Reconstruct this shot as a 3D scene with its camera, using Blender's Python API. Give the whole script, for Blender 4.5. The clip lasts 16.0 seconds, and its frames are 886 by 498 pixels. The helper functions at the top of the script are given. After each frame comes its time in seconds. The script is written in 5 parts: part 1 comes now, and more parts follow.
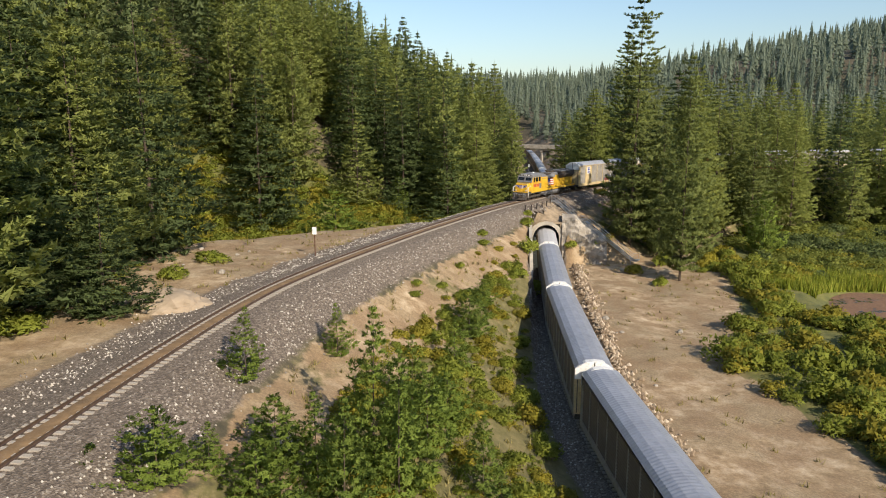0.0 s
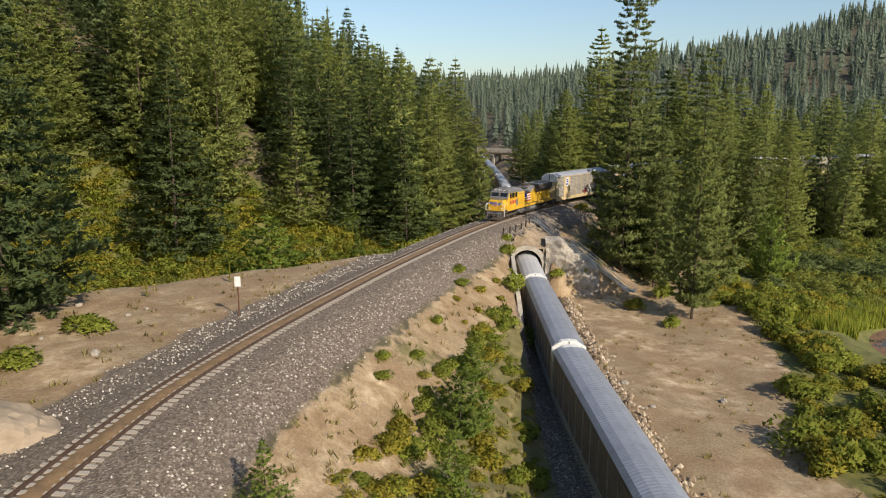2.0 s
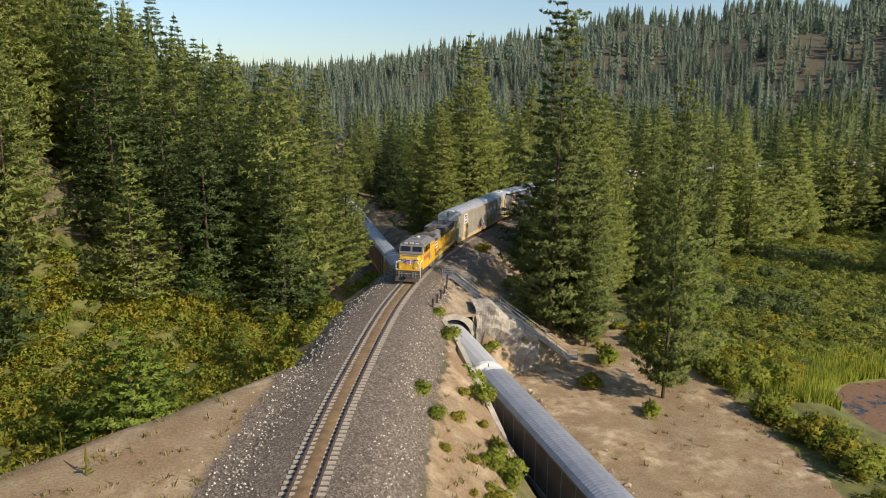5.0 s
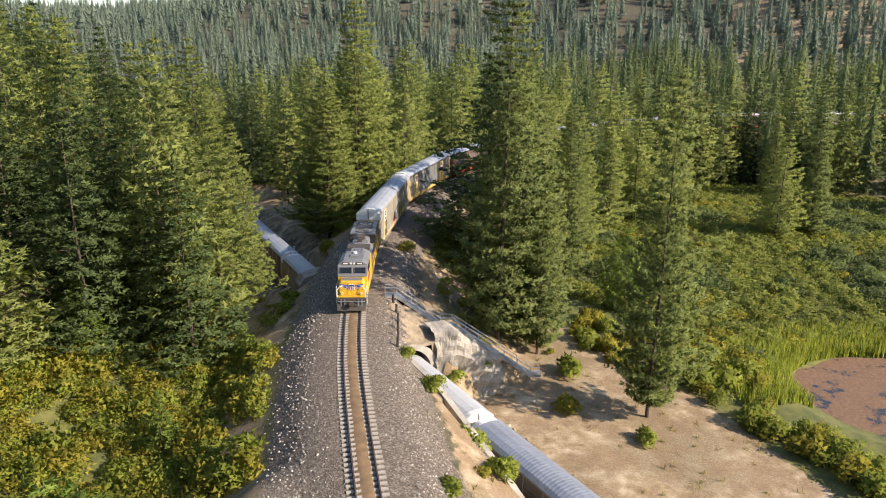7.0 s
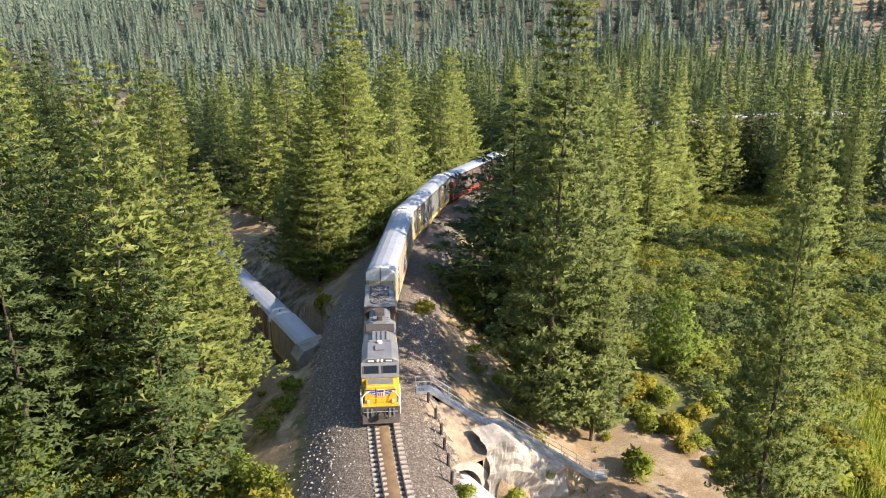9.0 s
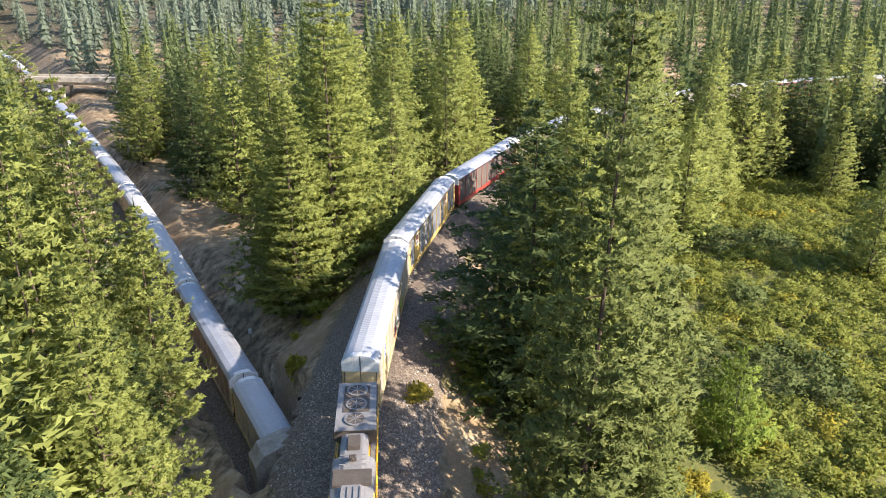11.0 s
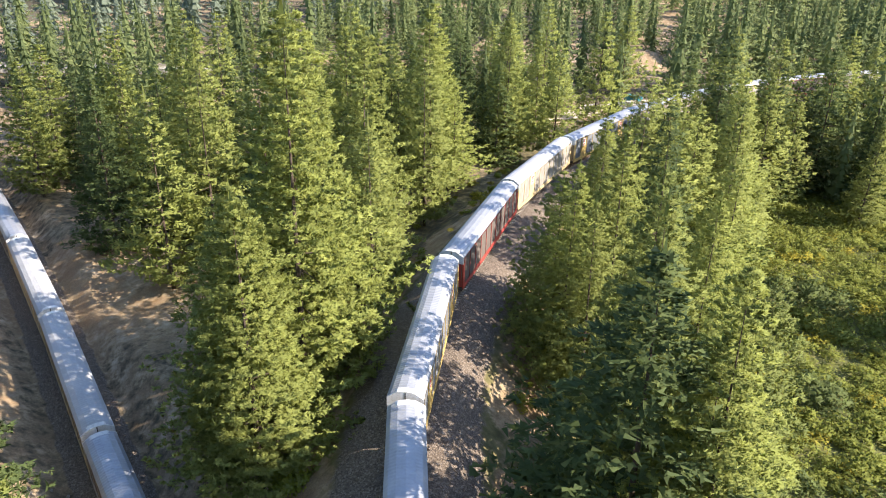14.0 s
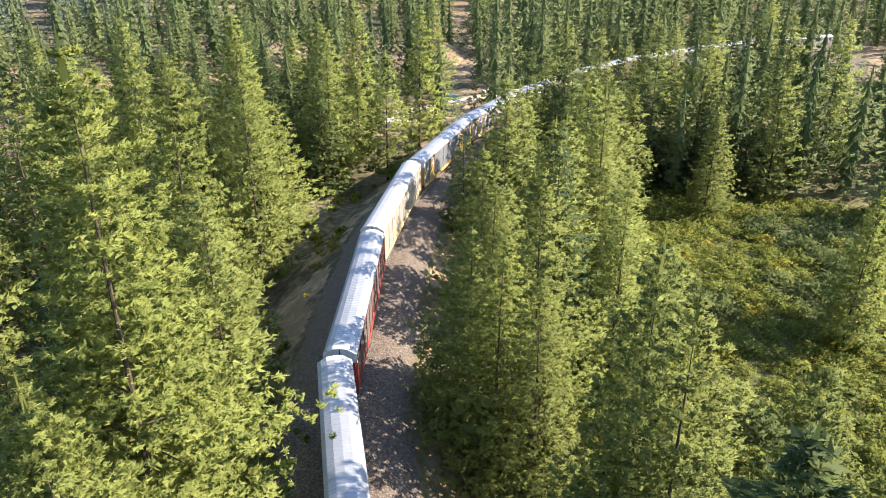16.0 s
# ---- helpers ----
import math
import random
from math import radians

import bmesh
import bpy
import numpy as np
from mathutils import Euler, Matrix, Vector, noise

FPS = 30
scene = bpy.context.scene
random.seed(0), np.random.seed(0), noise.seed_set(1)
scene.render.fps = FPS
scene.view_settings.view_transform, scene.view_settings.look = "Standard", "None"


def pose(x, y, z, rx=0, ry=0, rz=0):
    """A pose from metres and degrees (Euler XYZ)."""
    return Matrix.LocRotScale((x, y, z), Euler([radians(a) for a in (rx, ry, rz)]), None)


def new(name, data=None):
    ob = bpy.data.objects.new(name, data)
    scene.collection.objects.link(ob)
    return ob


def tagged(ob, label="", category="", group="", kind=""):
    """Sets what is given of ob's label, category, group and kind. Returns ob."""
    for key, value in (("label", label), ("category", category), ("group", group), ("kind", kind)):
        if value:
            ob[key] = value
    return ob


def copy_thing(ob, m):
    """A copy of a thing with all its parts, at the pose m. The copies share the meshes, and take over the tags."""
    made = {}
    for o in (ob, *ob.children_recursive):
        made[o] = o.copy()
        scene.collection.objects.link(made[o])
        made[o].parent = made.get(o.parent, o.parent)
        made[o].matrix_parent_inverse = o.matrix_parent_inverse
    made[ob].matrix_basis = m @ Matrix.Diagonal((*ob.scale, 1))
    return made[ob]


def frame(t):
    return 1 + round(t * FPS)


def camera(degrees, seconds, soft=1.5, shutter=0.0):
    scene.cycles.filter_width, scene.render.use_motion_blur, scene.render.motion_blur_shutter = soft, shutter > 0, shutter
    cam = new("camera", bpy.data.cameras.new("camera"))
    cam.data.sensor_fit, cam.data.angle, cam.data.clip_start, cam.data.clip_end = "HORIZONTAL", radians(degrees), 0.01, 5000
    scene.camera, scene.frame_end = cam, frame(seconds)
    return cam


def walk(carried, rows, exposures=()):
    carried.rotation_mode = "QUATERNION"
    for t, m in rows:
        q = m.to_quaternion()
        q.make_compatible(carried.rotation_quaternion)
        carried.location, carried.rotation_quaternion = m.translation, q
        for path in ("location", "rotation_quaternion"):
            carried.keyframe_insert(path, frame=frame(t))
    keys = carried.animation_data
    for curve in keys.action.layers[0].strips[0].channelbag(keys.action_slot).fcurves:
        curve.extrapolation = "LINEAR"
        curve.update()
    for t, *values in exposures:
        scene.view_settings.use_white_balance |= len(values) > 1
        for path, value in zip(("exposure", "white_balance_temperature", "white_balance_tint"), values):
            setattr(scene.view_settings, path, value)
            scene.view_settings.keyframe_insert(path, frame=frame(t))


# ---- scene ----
cam = camera(63.7, 16.0, 1.0)
METRES, EYE, TILT, LEAN, TURN = 172.5, 15.1, -10.5, 0.0, 0.0
ROWS = [
    (0.0, 0.0, 0.0, 0.0, 0.0, 0.0, 0.0),
    (0.5, -0.003, 0.0338, 0.0062, -0.3, 0.05, -0.03),
    (1.0, -0.0066, 0.0665, 0.0123, -1.91, 0.04, 0.31),
    (1.5, -0.0103, 0.0983, 0.0183, -3.34, 0.05, 0.58),
    (2.0, -0.0149, 0.1279, 0.0261, -4.58, 0.06, 0.71),
    (2.5, -0.0208, 0.155, 0.0354, -6.7, 0.08, 1.03),
    (3.0, -0.0285, 0.1804, 0.0452, -10.01, 0.02, 1.62),
    (3.5, -0.0384, 0.2056, 0.0552, -13.82, -0.14, 2.19),
    (4.0, -0.0505, 0.2302, 0.0658, -16.37, -0.31, 2.48),
    (4.5, -0.0637, 0.2548, 0.0761, -17.93, -0.45, 2.56),
    (5.0, -0.0758, 0.2791, 0.0864, -21.24, -1.4, 3.14),
    (7.5, -0.1088, 0.4095, 0.1448, -37.14, -7.81, 6.07),
    (8.0, -0.1055, 0.4362, 0.1527, -38.18, -7.98, 6.38),
    (8.5, -0.096, 0.4622, 0.1613, -38.66, -7.96, 6.48),
    (9.0, -0.0811, 0.4865, 0.1745, -38.53, -8.15, 6.56),
    (11.5, 0.0226, 0.5958, 0.2369, -37.33, -14.71, 6.43),
    (12.0, 0.0408, 0.6186, 0.2476, -36.2, -15.81, 5.87),
    (12.5, 0.0544, 0.6446, 0.2582, -35.68, -15.73, 5.44),
    (13.0, 0.0644, 0.6727, 0.2689, -37.29, -15.88, 5.54),
    (13.5, 0.0721, 0.7032, 0.2799, -39.12, -16.18, 5.61),
    (14.0, 0.0804, 0.7346, 0.2897, -43.0, -16.71, 6.22),
    (14.5, 0.0888, 0.7669, 0.2988, -53.2, -18.34, 8.14),
    (15.0, 0.1002, 0.7957, 0.3039, -57.92, -19.25, 8.85),
    (15.5, 0.1176, 0.824, 0.3094, -60.24, -19.72, 9.15),
    (16.0, 0.1397, 0.8495, 0.3141, -60.97, -19.86, 9.34),
]
walk(cam, [(t, pose(0, 0, EYE, TILT, LEAN, TURN) @ pose(METRES * x, METRES * y, METRES * z, 90 + pitch, roll, yaw)) for t, x, y, z, yaw, pitch, roll in ROWS],
     exposures=((0.0, 0.28, 6500, 12), (3.0, 0.09, 6500, 12), (5.0, 0.2, 6500, 12), (7.5, 0.88, 6350, 15), (9.0, 1.15, 6300, 15), (12.0, 1.42, 6250, 16), (16.0, 1.36, 6200, 15)))

# ---- light ----
SUN_DIR = Vector((0.52, -0.85, 0.0)).normalized()
SUN_EL = radians(32)
world = bpy.data.worlds.new("sky")
scene.world = world
world.use_nodes = True
_nt = world.node_tree
_sky = _nt.nodes.new("ShaderNodeTexSky")
_sky.sky_type = "NISHITA"
_sky.sun_disc = False
_sky.sun_elevation = SUN_EL
_sky.sun_rotation = math.atan2(SUN_DIR.x, SUN_DIR.y)
_sky.air_density = 1.2
_sky.dust_density = 0.9
_sky.ozone_density = 3.5
_nt.links.new(_sky.outputs[0], _nt.nodes["Background"].inputs[0])
_nt.nodes["Background"].inputs[1].default_value = 0.125
sun = new("sun", bpy.data.lights.new("sun", "SUN"))
sun.data.energy = 5.0
sun.data.angle = radians(0.6)
sun.data.color = (1.0, 0.89, 0.73)
sun.rotation_euler = (-(SUN_DIR * math.cos(SUN_EL) + Vector((0, 0, math.sin(SUN_EL))))).to_track_quat("-Z", "Y").to_euler()


# ---- materials ----
class Nodes:
    """A small writer of node materials."""

    def __init__(self, name, rough=0.8, metal=0.0):
        self.mat = bpy.data.materials.new(name)
        self.mat.use_nodes = True
        self.t = self.mat.node_tree
        self.b = self.t.nodes["Principled BSDF"]
        self.b.inputs["Roughness"].default_value = rough
        self.b.inputs["Metallic"].default_value = metal

    def node(self, kind, **inputs):
        n = self.t.nodes.new("ShaderNode" + kind)
        for k, v in inputs.items():
            self.put(n, k.replace("_", " "), v)
        return n

    def put(self, n, k, v):
        if isinstance(v, bpy.types.NodeSocket):
            self.t.links.new(v, n.inputs[k])
        else:
            n.inputs[k].default_value = v

    def coords(self, which="Object"):
        return self.node("TexCoord").outputs[which]

    def noise(self, scale, vec, detail=4, rough=0.6):
        return self.node("TexNoise", Scale=scale, Vector=vec, Detail=detail, Roughness=rough).outputs[0]

    def ramp(self, fac, stops):
        n = self.t.nodes.new("ShaderNodeValToRGB")
        e = n.color_ramp.elements
        while len(e) < len(stops):
            e.new(0.5)
        for k, (p, c) in enumerate(stops):
            e[k].position = p
            e[k].color = (*c, 1) if len(c) == 3 else c
        self.t.links.new(fac, n.inputs[0])
        return n.outputs[0]

    def mix(self, fac, a, b, how="MIX"):
        n = self.t.nodes.new("ShaderNodeMix")
        n.data_type, n.blend_type = "RGBA", how
        for k, v in ((0, fac), (6, a), (7, b)):
            if isinstance(v, bpy.types.NodeSocket):
                self.t.links.new(v, n.inputs[k])
            else:
                n.inputs[k].default_value = (*v, 1) if isinstance(v, tuple) and len(v) == 3 else v
        return n.outputs[2]

    def math(self, op, a, b=0.0):
        n = self.t.nodes.new("ShaderNodeMath")
        n.operation = op
        for k, v in ((0, a), (1, b)):
            if isinstance(v, bpy.types.NodeSocket):
                self.t.links.new(v, n.inputs[k])
            else:
                n.inputs[k].default_value = v
        return n.outputs[0]

    def bump(self, h, strength=0.3, dist=0.05):
        n = self.node("Bump", Height=h, Strength=strength, Distance=dist)
        self.t.links.new(n.outputs[0], self.b.inputs["Normal"])

    def color(self, c):
        self.put(self.b, "Base Color", (*c, 1) if isinstance(c, tuple) and len(c) == 3 else c)
        return self.mat


def plain(name, c, rough=0.7, metal=0.0, var=0.25, scale=3.0, dirt=None):
    """One colour with grain and worn patches."""
    m = Nodes(name, rough, metal)
    co = m.coords()
    n1, n2 = m.noise(scale, co, 6), m.noise(scale * 7, co, 3)
    lo, hi = tuple(v * (1 - var) for v in c), tuple(min(1, v * (1 + var * 0.6)) for v in c)
    col = m.ramp(n1, [(0.3, lo), (0.7, hi)])
    if dirt:
        col = m.mix(m.ramp(n2, [(0.5, (0, 0, 0)), (0.75, (0.6, 0.6, 0.6))]), col, dirt)
    m.bump(n2, 0.15, 0.02)
    return m.color(col)


def foliage(name, dark, light, tip):
    m = Nodes(name, 0.75)
    att = m.t.nodes.new("ShaderNodeAttribute")
    att.attribute_name = "tone"
    rnd = att.outputs["Fac"]
    ob = m.node("ObjectInfo").outputs["Random"]
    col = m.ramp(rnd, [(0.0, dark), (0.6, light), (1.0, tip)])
    col = m.mix(m.math("MULTIPLY", ob, 0.45), col, tuple(v * f for v, f in zip(dark, (1.0, 0.95, 1.2))))
    m.put(m.b, "Specular IOR Level", 0.2)
    m.color(col)
    tr = m.node("BsdfTranslucent")
    m.put(tr, "Color", col)
    mix = m.node("MixShader")
    mix.inputs[0].default_value = 0.5
    m.t.links.new(m.b.outputs[0], mix.inputs[1])
    m.t.links.new(tr.outputs[0], mix.inputs[2])
    m.t.links.new(mix.outputs[0], m.t.nodes["Material Output"].inputs[0])
    return m.mat


PINE = foliage("pine_needles", (0.205, 0.24, 0.062), (0.33, 0.37, 0.095), (0.43, 0.455, 0.12))
PINE_D = foliage("dark_pine_needles", (0.15, 0.18, 0.055), (0.255, 0.3, 0.088), (0.35, 0.385, 0.112))
FIR = foliage("fir_needles", (0.068, 0.10, 0.035), (0.14, 0.184, 0.06), (0.23, 0.274, 0.088))
SHRUB = foliage("shrub_leaves", (0.18, 0.215, 0.03), (0.34, 0.375, 0.058), (0.48, 0.48, 0.085))
WILLOW = foliage("willow_leaves", (0.11, 0.14, 0.045), (0.18, 0.225, 0.07), (0.25, 0.29, 0.1))
SHRUB_Y = foliage("yellow_shrub_leaves", (0.24, 0.22, 0.028), (0.42, 0.37, 0.05), (0.55, 0.46, 0.07))
YOUNG = foliage("young_fir_needles", (0.14, 0.20, 0.036), (0.26, 0.34, 0.06), (0.37, 0.44, 0.09))
OLIVE = foliage("meadow_leaves", (0.20, 0.23, 0.045), (0.29, 0.32, 0.065), (0.38, 0.385, 0.085))
REED = foliage("reed_blades", (0.14, 0.18, 0.02), (0.28, 0.33, 0.035), (0.42, 0.4, 0.07))
WOODS = foliage("wood_needles", (0.13, 0.17, 0.065), (0.225, 0.268, 0.1), (0.325, 0.352, 0.13))
# distance haze put into the needle colour: paler and bluer than WOODS
HAZED_WOODS = foliage("hazy_far_needles", (0.18, 0.225, 0.155), (0.265, 0.31, 0.2), (0.35, 0.385, 0.235))
BARK = plain("bark", (0.085, 0.06, 0.042), 0.95, scale=1.5, var=0.5)
DIRT = plain("brown_track_dirt", (0.21, 0.13, 0.06), 0.95, scale=1.2, var=0.4, dirt=(0.25, 0.19, 0.13))
RAIL = plain("rusty_rail", (0.16, 0.105, 0.075), 0.45, 0.6, scale=2)
TIE = plain("concrete_tie", (0.42, 0.37, 0.3), 0.9, scale=2, dirt=(0.2, 0.15, 0.11))
CONCRETE = plain("concrete", (0.42, 0.38, 0.31), 0.9, scale=0.5, var=0.4, dirt=(0.25, 0.22, 0.18))
ROCK = plain("rock", (0.36, 0.32, 0.26), 0.95, scale=0.6, var=0.5, dirt=(0.15, 0.13, 0.11))
STEEL = plain("galvanised_steel", (0.5, 0.52, 0.54), 0.45, 0.7, scale=2)
DARK = plain("dark_steel", (0.075, 0.062, 0.05), 0.8, 0.1, scale=2, dirt=(0.17, 0.13, 0.09))
YELLOW = plain("yellow_paint", (0.68, 0.41, 0.03), 0.45, scale=0.7, var=0.18, dirt=(0.3, 0.18, 0.06))
CREAM = plain("cream_paint", (0.58, 0.45, 0.24), 0.5, scale=0.7, var=0.2, dirt=(0.3, 0.2, 0.1))
GREY = plain("grey_paint", (0.19, 0.185, 0.18), 0.5, scale=0.8, var=0.2, dirt=(0.12, 0.11, 0.1))
WHITE = plain("white_paint", (0.75, 0.74, 0.7), 0.5, scale=0.7, var=0.12, dirt=(0.4, 0.36, 0.3))
RED = plain("red_paint", (0.42, 0.06, 0.045), 0.5, scale=0.7, var=0.2)
ROOFM = plain("ribbed_galvanised_roof", (0.4, 0.41, 0.43), 0.5, 0.3, scale=0.4, var=0.18, dirt=(0.33, 0.33, 0.34))
PANEL = plain("perforated_panel", (0.37, 0.34, 0.29), 0.6, 0.3, scale=0.6, var=0.25, dirt=(0.2, 0.16, 0.12))
GLASS = plain("dark_cab_glass", (0.012, 0.014, 0.016), 0.25, 0.0)


def ground_material():
    m = Nodes("ground_soil", 0.95)
    co = m.coords()
    zone = m.node("VertexColor")
    zone.layer_name = "zone"
    sep = m.node("SeparateColor")
    m.put(sep, "Color", zone.outputs[0])
    n_big, n_mid, n_fine = m.noise(0.12, co, 5), m.noise(0.7, co, 6, 0.65), m.noise(5.0, co, 5, 0.7)
    sand = m.ramp(n_mid, [(0.34, (0.22, 0.145, 0.072)), (0.5, (0.40, 0.285, 0.16)), (0.66, (0.60, 0.47, 0.31))])
    sand = m.mix(m.ramp(n_big, [(0.40, (0, 0, 0)), (0.58, (0.8, 0.8, 0.8))]), sand, m.ramp(n_fine, [(0.3, (0.19, 0.14, 0.08)), (0.7, (0.36, 0.27, 0.15))]))
    n_wide = m.noise(0.3, co, 3, 0.5)
    sand = m.mix(m.ramp(n_wide, [(0.42, (0, 0, 0)), (0.62, (0.75, 0.75, 0.75))]), sand, m.ramp(n_fine, [(0.3, (0.19, 0.115, 0.056)), (0.7, (0.31, 0.205, 0.108))]))
    stones = m.node("TexVoronoi", Scale=8.0, Vector=co)
    ballast = m.ramp(stones.outputs["Color"], [(0.1, (0.085, 0.064, 0.046)), (0.6, (0.168, 0.131, 0.096)), (0.97, (0.32, 0.265, 0.205))])
    brush = m.ramp(n_mid, [(0.3, (0.085, 0.08, 0.025)), (0.5, (0.16, 0.14, 0.05)), (0.72, (0.28, 0.22, 0.10))])
    lush = m.ramp(n_mid, [(0.3, (0.065, 0.075, 0.016)), (0.5, (0.12, 0.125, 0.028)), (0.72, (0.2, 0.18, 0.045))])
    floor = m.ramp(n_mid, [(0.3, (0.05, 0.045, 0.025)), (0.7, (0.14, 0.11, 0.06))])

    def edge(sock):
        k = m.math("ADD", sock, m.math("MULTIPLY", m.math("SUBTRACT", n_mid, 0.5), 0.9))
        return m.ramp(k, [(0.4, (0, 0, 0)), (0.6, (1, 1, 1))])

    col = m.mix(edge(sep.outputs[1]), floor, brush)
    col = m.mix(edge(zone.outputs["Alpha"]), col, lush)
    col = m.mix(edge(sep.outputs[2]), col, sand)
    col = m.mix(m.ramp(n_fine, [(0.35, (0.5, 0.5, 0.5)), (0.6, (0, 0, 0))]), col, m.mix(0.5, col, (0.1, 0.08, 0.05)))
    col = m.mix(edge(sep.outputs[0]), col, ballast)
    h = m.math("ADD", m.math("MULTIPLY", n_fine, 0.8), m.math("MULTIPLY", stones.outputs["Distance"], edge(sep.outputs[0])))
    m.bump(h, 0.6, 0.12)
    return m.color(col)


GROUND = ground_material()


# ---- mesh helpers ----
def mesh_ob(name, verts, faces, mat, parent=None, label="", smooth=False):
    me = bpy.data.meshes.new(name)
    me.from_pydata([tuple(v) for v in verts], [], [tuple(int(i) for i in f) for f in faces])
    me.materials.append(mat)
    if smooth:
        me.polygons.foreach_set("use_smooth", [True] * len(me.polygons))
    ob = new(name, me)
    ob.parent = parent
    if label:
        tagged(ob, label)
    return ob


def part(name, bm, mat, parent=None, label=""):
    me = bpy.data.meshes.new(name)
    bmesh.ops.recalc_face_normals(bm, faces=bm.faces)
    bm.to_mesh(me)
    bm.free()
    me.materials.append(mat)
    ob = new(name, me)
    ob.parent = parent
    if label:
        tagged(ob, label)
    return ob


def add_box(bm, lo, hi, bevel=0.0, m=None):
    c = [(a + b) / 2 for a, b in zip(lo, hi)]
    d = [max(b - a, 0.001) for a, b in zip(lo, hi)]
    mat = Matrix.Translation(c) @ Matrix.Diagonal((*d, 1))
    r = bmesh.ops.create_cube(bm, size=1.0, matrix=(m @ mat) if m else mat)
    if bevel:
        es = list({e for v in r["verts"] for e in v.link_edges})
        bmesh.ops.bevel(bm, geom=es, offset=bevel, segments=2, affect="EDGES")


def add_cyl(bm, a, b, r, n=10, r2=None):
    a, b = Vector(a), Vector(b)
    d = b - a
    m = Matrix.Translation((a + b) / 2) @ d.to_track_quat("Z", "Y").to_matrix().to_4x4()
    bmesh.ops.create_cone(bm, cap_ends=True, segments=n, radius1=r, radius2=r if r2 is None else r2, depth=d.length, matrix=m)


def box(name, lo, hi, mat, parent=None, bevel=0.0, label=""):
    bm = bmesh.new()
    add_box(bm, lo, hi, bevel)
    return part(name, bm, mat, parent, label)


def bar(name, a, b, r, mat, parent=None, n=8, label=""):
    bm = bmesh.new()
    add_cyl(bm, a, b, r, n)
    return part(name, bm, mat, parent, label)


def extrude(name, outline, y0, y1, mat, parent=None, axis="y", bevel=0.0, label=""):
    """A prism: outline of (a, z) swept along y (a is x) or along x (a is y)."""
    bm = bmesh.new()
    rings = []
    for k in (y0, y1):
        rings.append([bm.verts.new((a, k, z) if axis == "y" else (k, a, z)) for a, z in outline])
    n = len(outline)
    for k in range(n):
        bm.faces.new((rings[0][k], rings[0][(k + 1) % n], rings[1][(k + 1) % n], rings[1][k]))
    bm.faces.new(rings[0])
    bm.faces.new(rings[1])
    if bevel:
        bmesh.ops.bevel(bm, geom=list(bm.edges), offset=bevel, segments=1, affect="EDGES")
    return part(name, bm, mat, parent, label)


class Line:
    """A smooth plan line through control points, measured along its length."""

    def __init__(self, pts):
        p = np.array(pts, float)
        p = np.vstack([2 * p[0] - p[1], p, 2 * p[-1] - p[-2]])
        out = []
        for i in range(1, len(p) - 2):
            t = np.linspace(0, 1, 60, endpoint=False)[:, None]
            a, b, c, d = p[i - 1], p[i], p[i + 1], p[i + 2]
            out.append(0.5 * (2 * b + (c - a) * t + (2 * a - 5 * b + 4 * c - d) * t ** 2 + (3 * b - a - 3 * c + d) * t ** 3))
        q = np.vstack(out + [p[-2:-1]])
        for _ in range(40):
            q[1:-1] = 0.5 * q[1:-1] + 0.25 * (q[:-2] + q[2:])
        s = np.r_[0, np.cumsum(np.hypot(*np.diff(q, axis=0).T))]
        self.length = s[-1]
        self.s = np.arange(0, self.length, 1.0)
        self.p = np.c_[np.interp(self.s, s, q[:, 0]), np.interp(self.s, s, q[:, 1])]

    def at(self, s):
        x, y = np.interp(s, self.s, self.p[:, 0]), np.interp(s, self.s, self.p[:, 1])
        x2, y2 = np.interp(s + 1, self.s, self.p[:, 0]), np.interp(s + 1, self.s, self.p[:, 1])
        x1, y1 = np.interp(s - 1, self.s, self.p[:, 0]), np.interp(s - 1, self.s, self.p[:, 1])
        return x, y, math.atan2(y2 - y1, x2 - x1)

    def nearest(self, x, y):
        return float(self.s[np.argmin((self.p[:, 0] - x) ** 2 + (self.p[:, 1] - y) ** 2)])

    def signed(self, X, Y):
        """Distance to the line, positive on its right hand, and the place along it."""
        shape = X.shape
        X, Y = X.ravel(), Y.ravel()
        best, idx = np.full(X.size, 1e18), np.zeros(X.size, int)
        for k in range(0, len(self.p), 1):
            d = (X - self.p[k, 0]) ** 2 + (Y - self.p[k, 1]) ** 2
            m = d < best
            best[m], idx[m] = d[m], k
        t = np.gradient(self.p, axis=0)[idx]
        side = (X - self.p[idx, 0]) * t[:, 1] - (Y - self.p[idx, 1]) * t[:, 0]
        return (np.sqrt(best) * np.sign(side)).reshape(shape), self.s[idx].reshape(shape)


UPPER = Line([(-21, -80), (-22, -20), (-21.5, 10), (-20.2, 30.5), (-16.8, 56.5), (-12.9, 71), (-5.9, 89), (0.4, 103.4), (9.8, 122.6), (19.8, 139.2), (30.4, 153.4), (43.2, 168), (57.6, 181.5), (73, 191.5), (98, 204), (119.5, 211.5), (156, 217.5), (190, 216), (224, 208), (257, 193), (290, 172), (320, 140)])
LOWER = Line([(22, -90), (16, -20), (13.6, 37), (13, 69), (18.8, 129), (23.8, 164), (27, 187), (37.5, 264), (51, 413), (58, 529), (62, 640)])
RAIL_LOW = -10.4


def sstep(v, a, b):
    t = np.clip((v - a) / (b - a), 0, 1)
    return t * t * (3 - 2 * t)


def wobble(X, Y, f, seed=0.0):
    return (np.sin(X * f + seed) * np.cos(Y * f * 1.3 + seed * 2) + 0.6 * np.sin(X * f * 2.3 + Y * f * 1.7 + seed * 3) + 0.35 * np.cos(X * f * 4.1 - Y * f * 3.7 + seed))


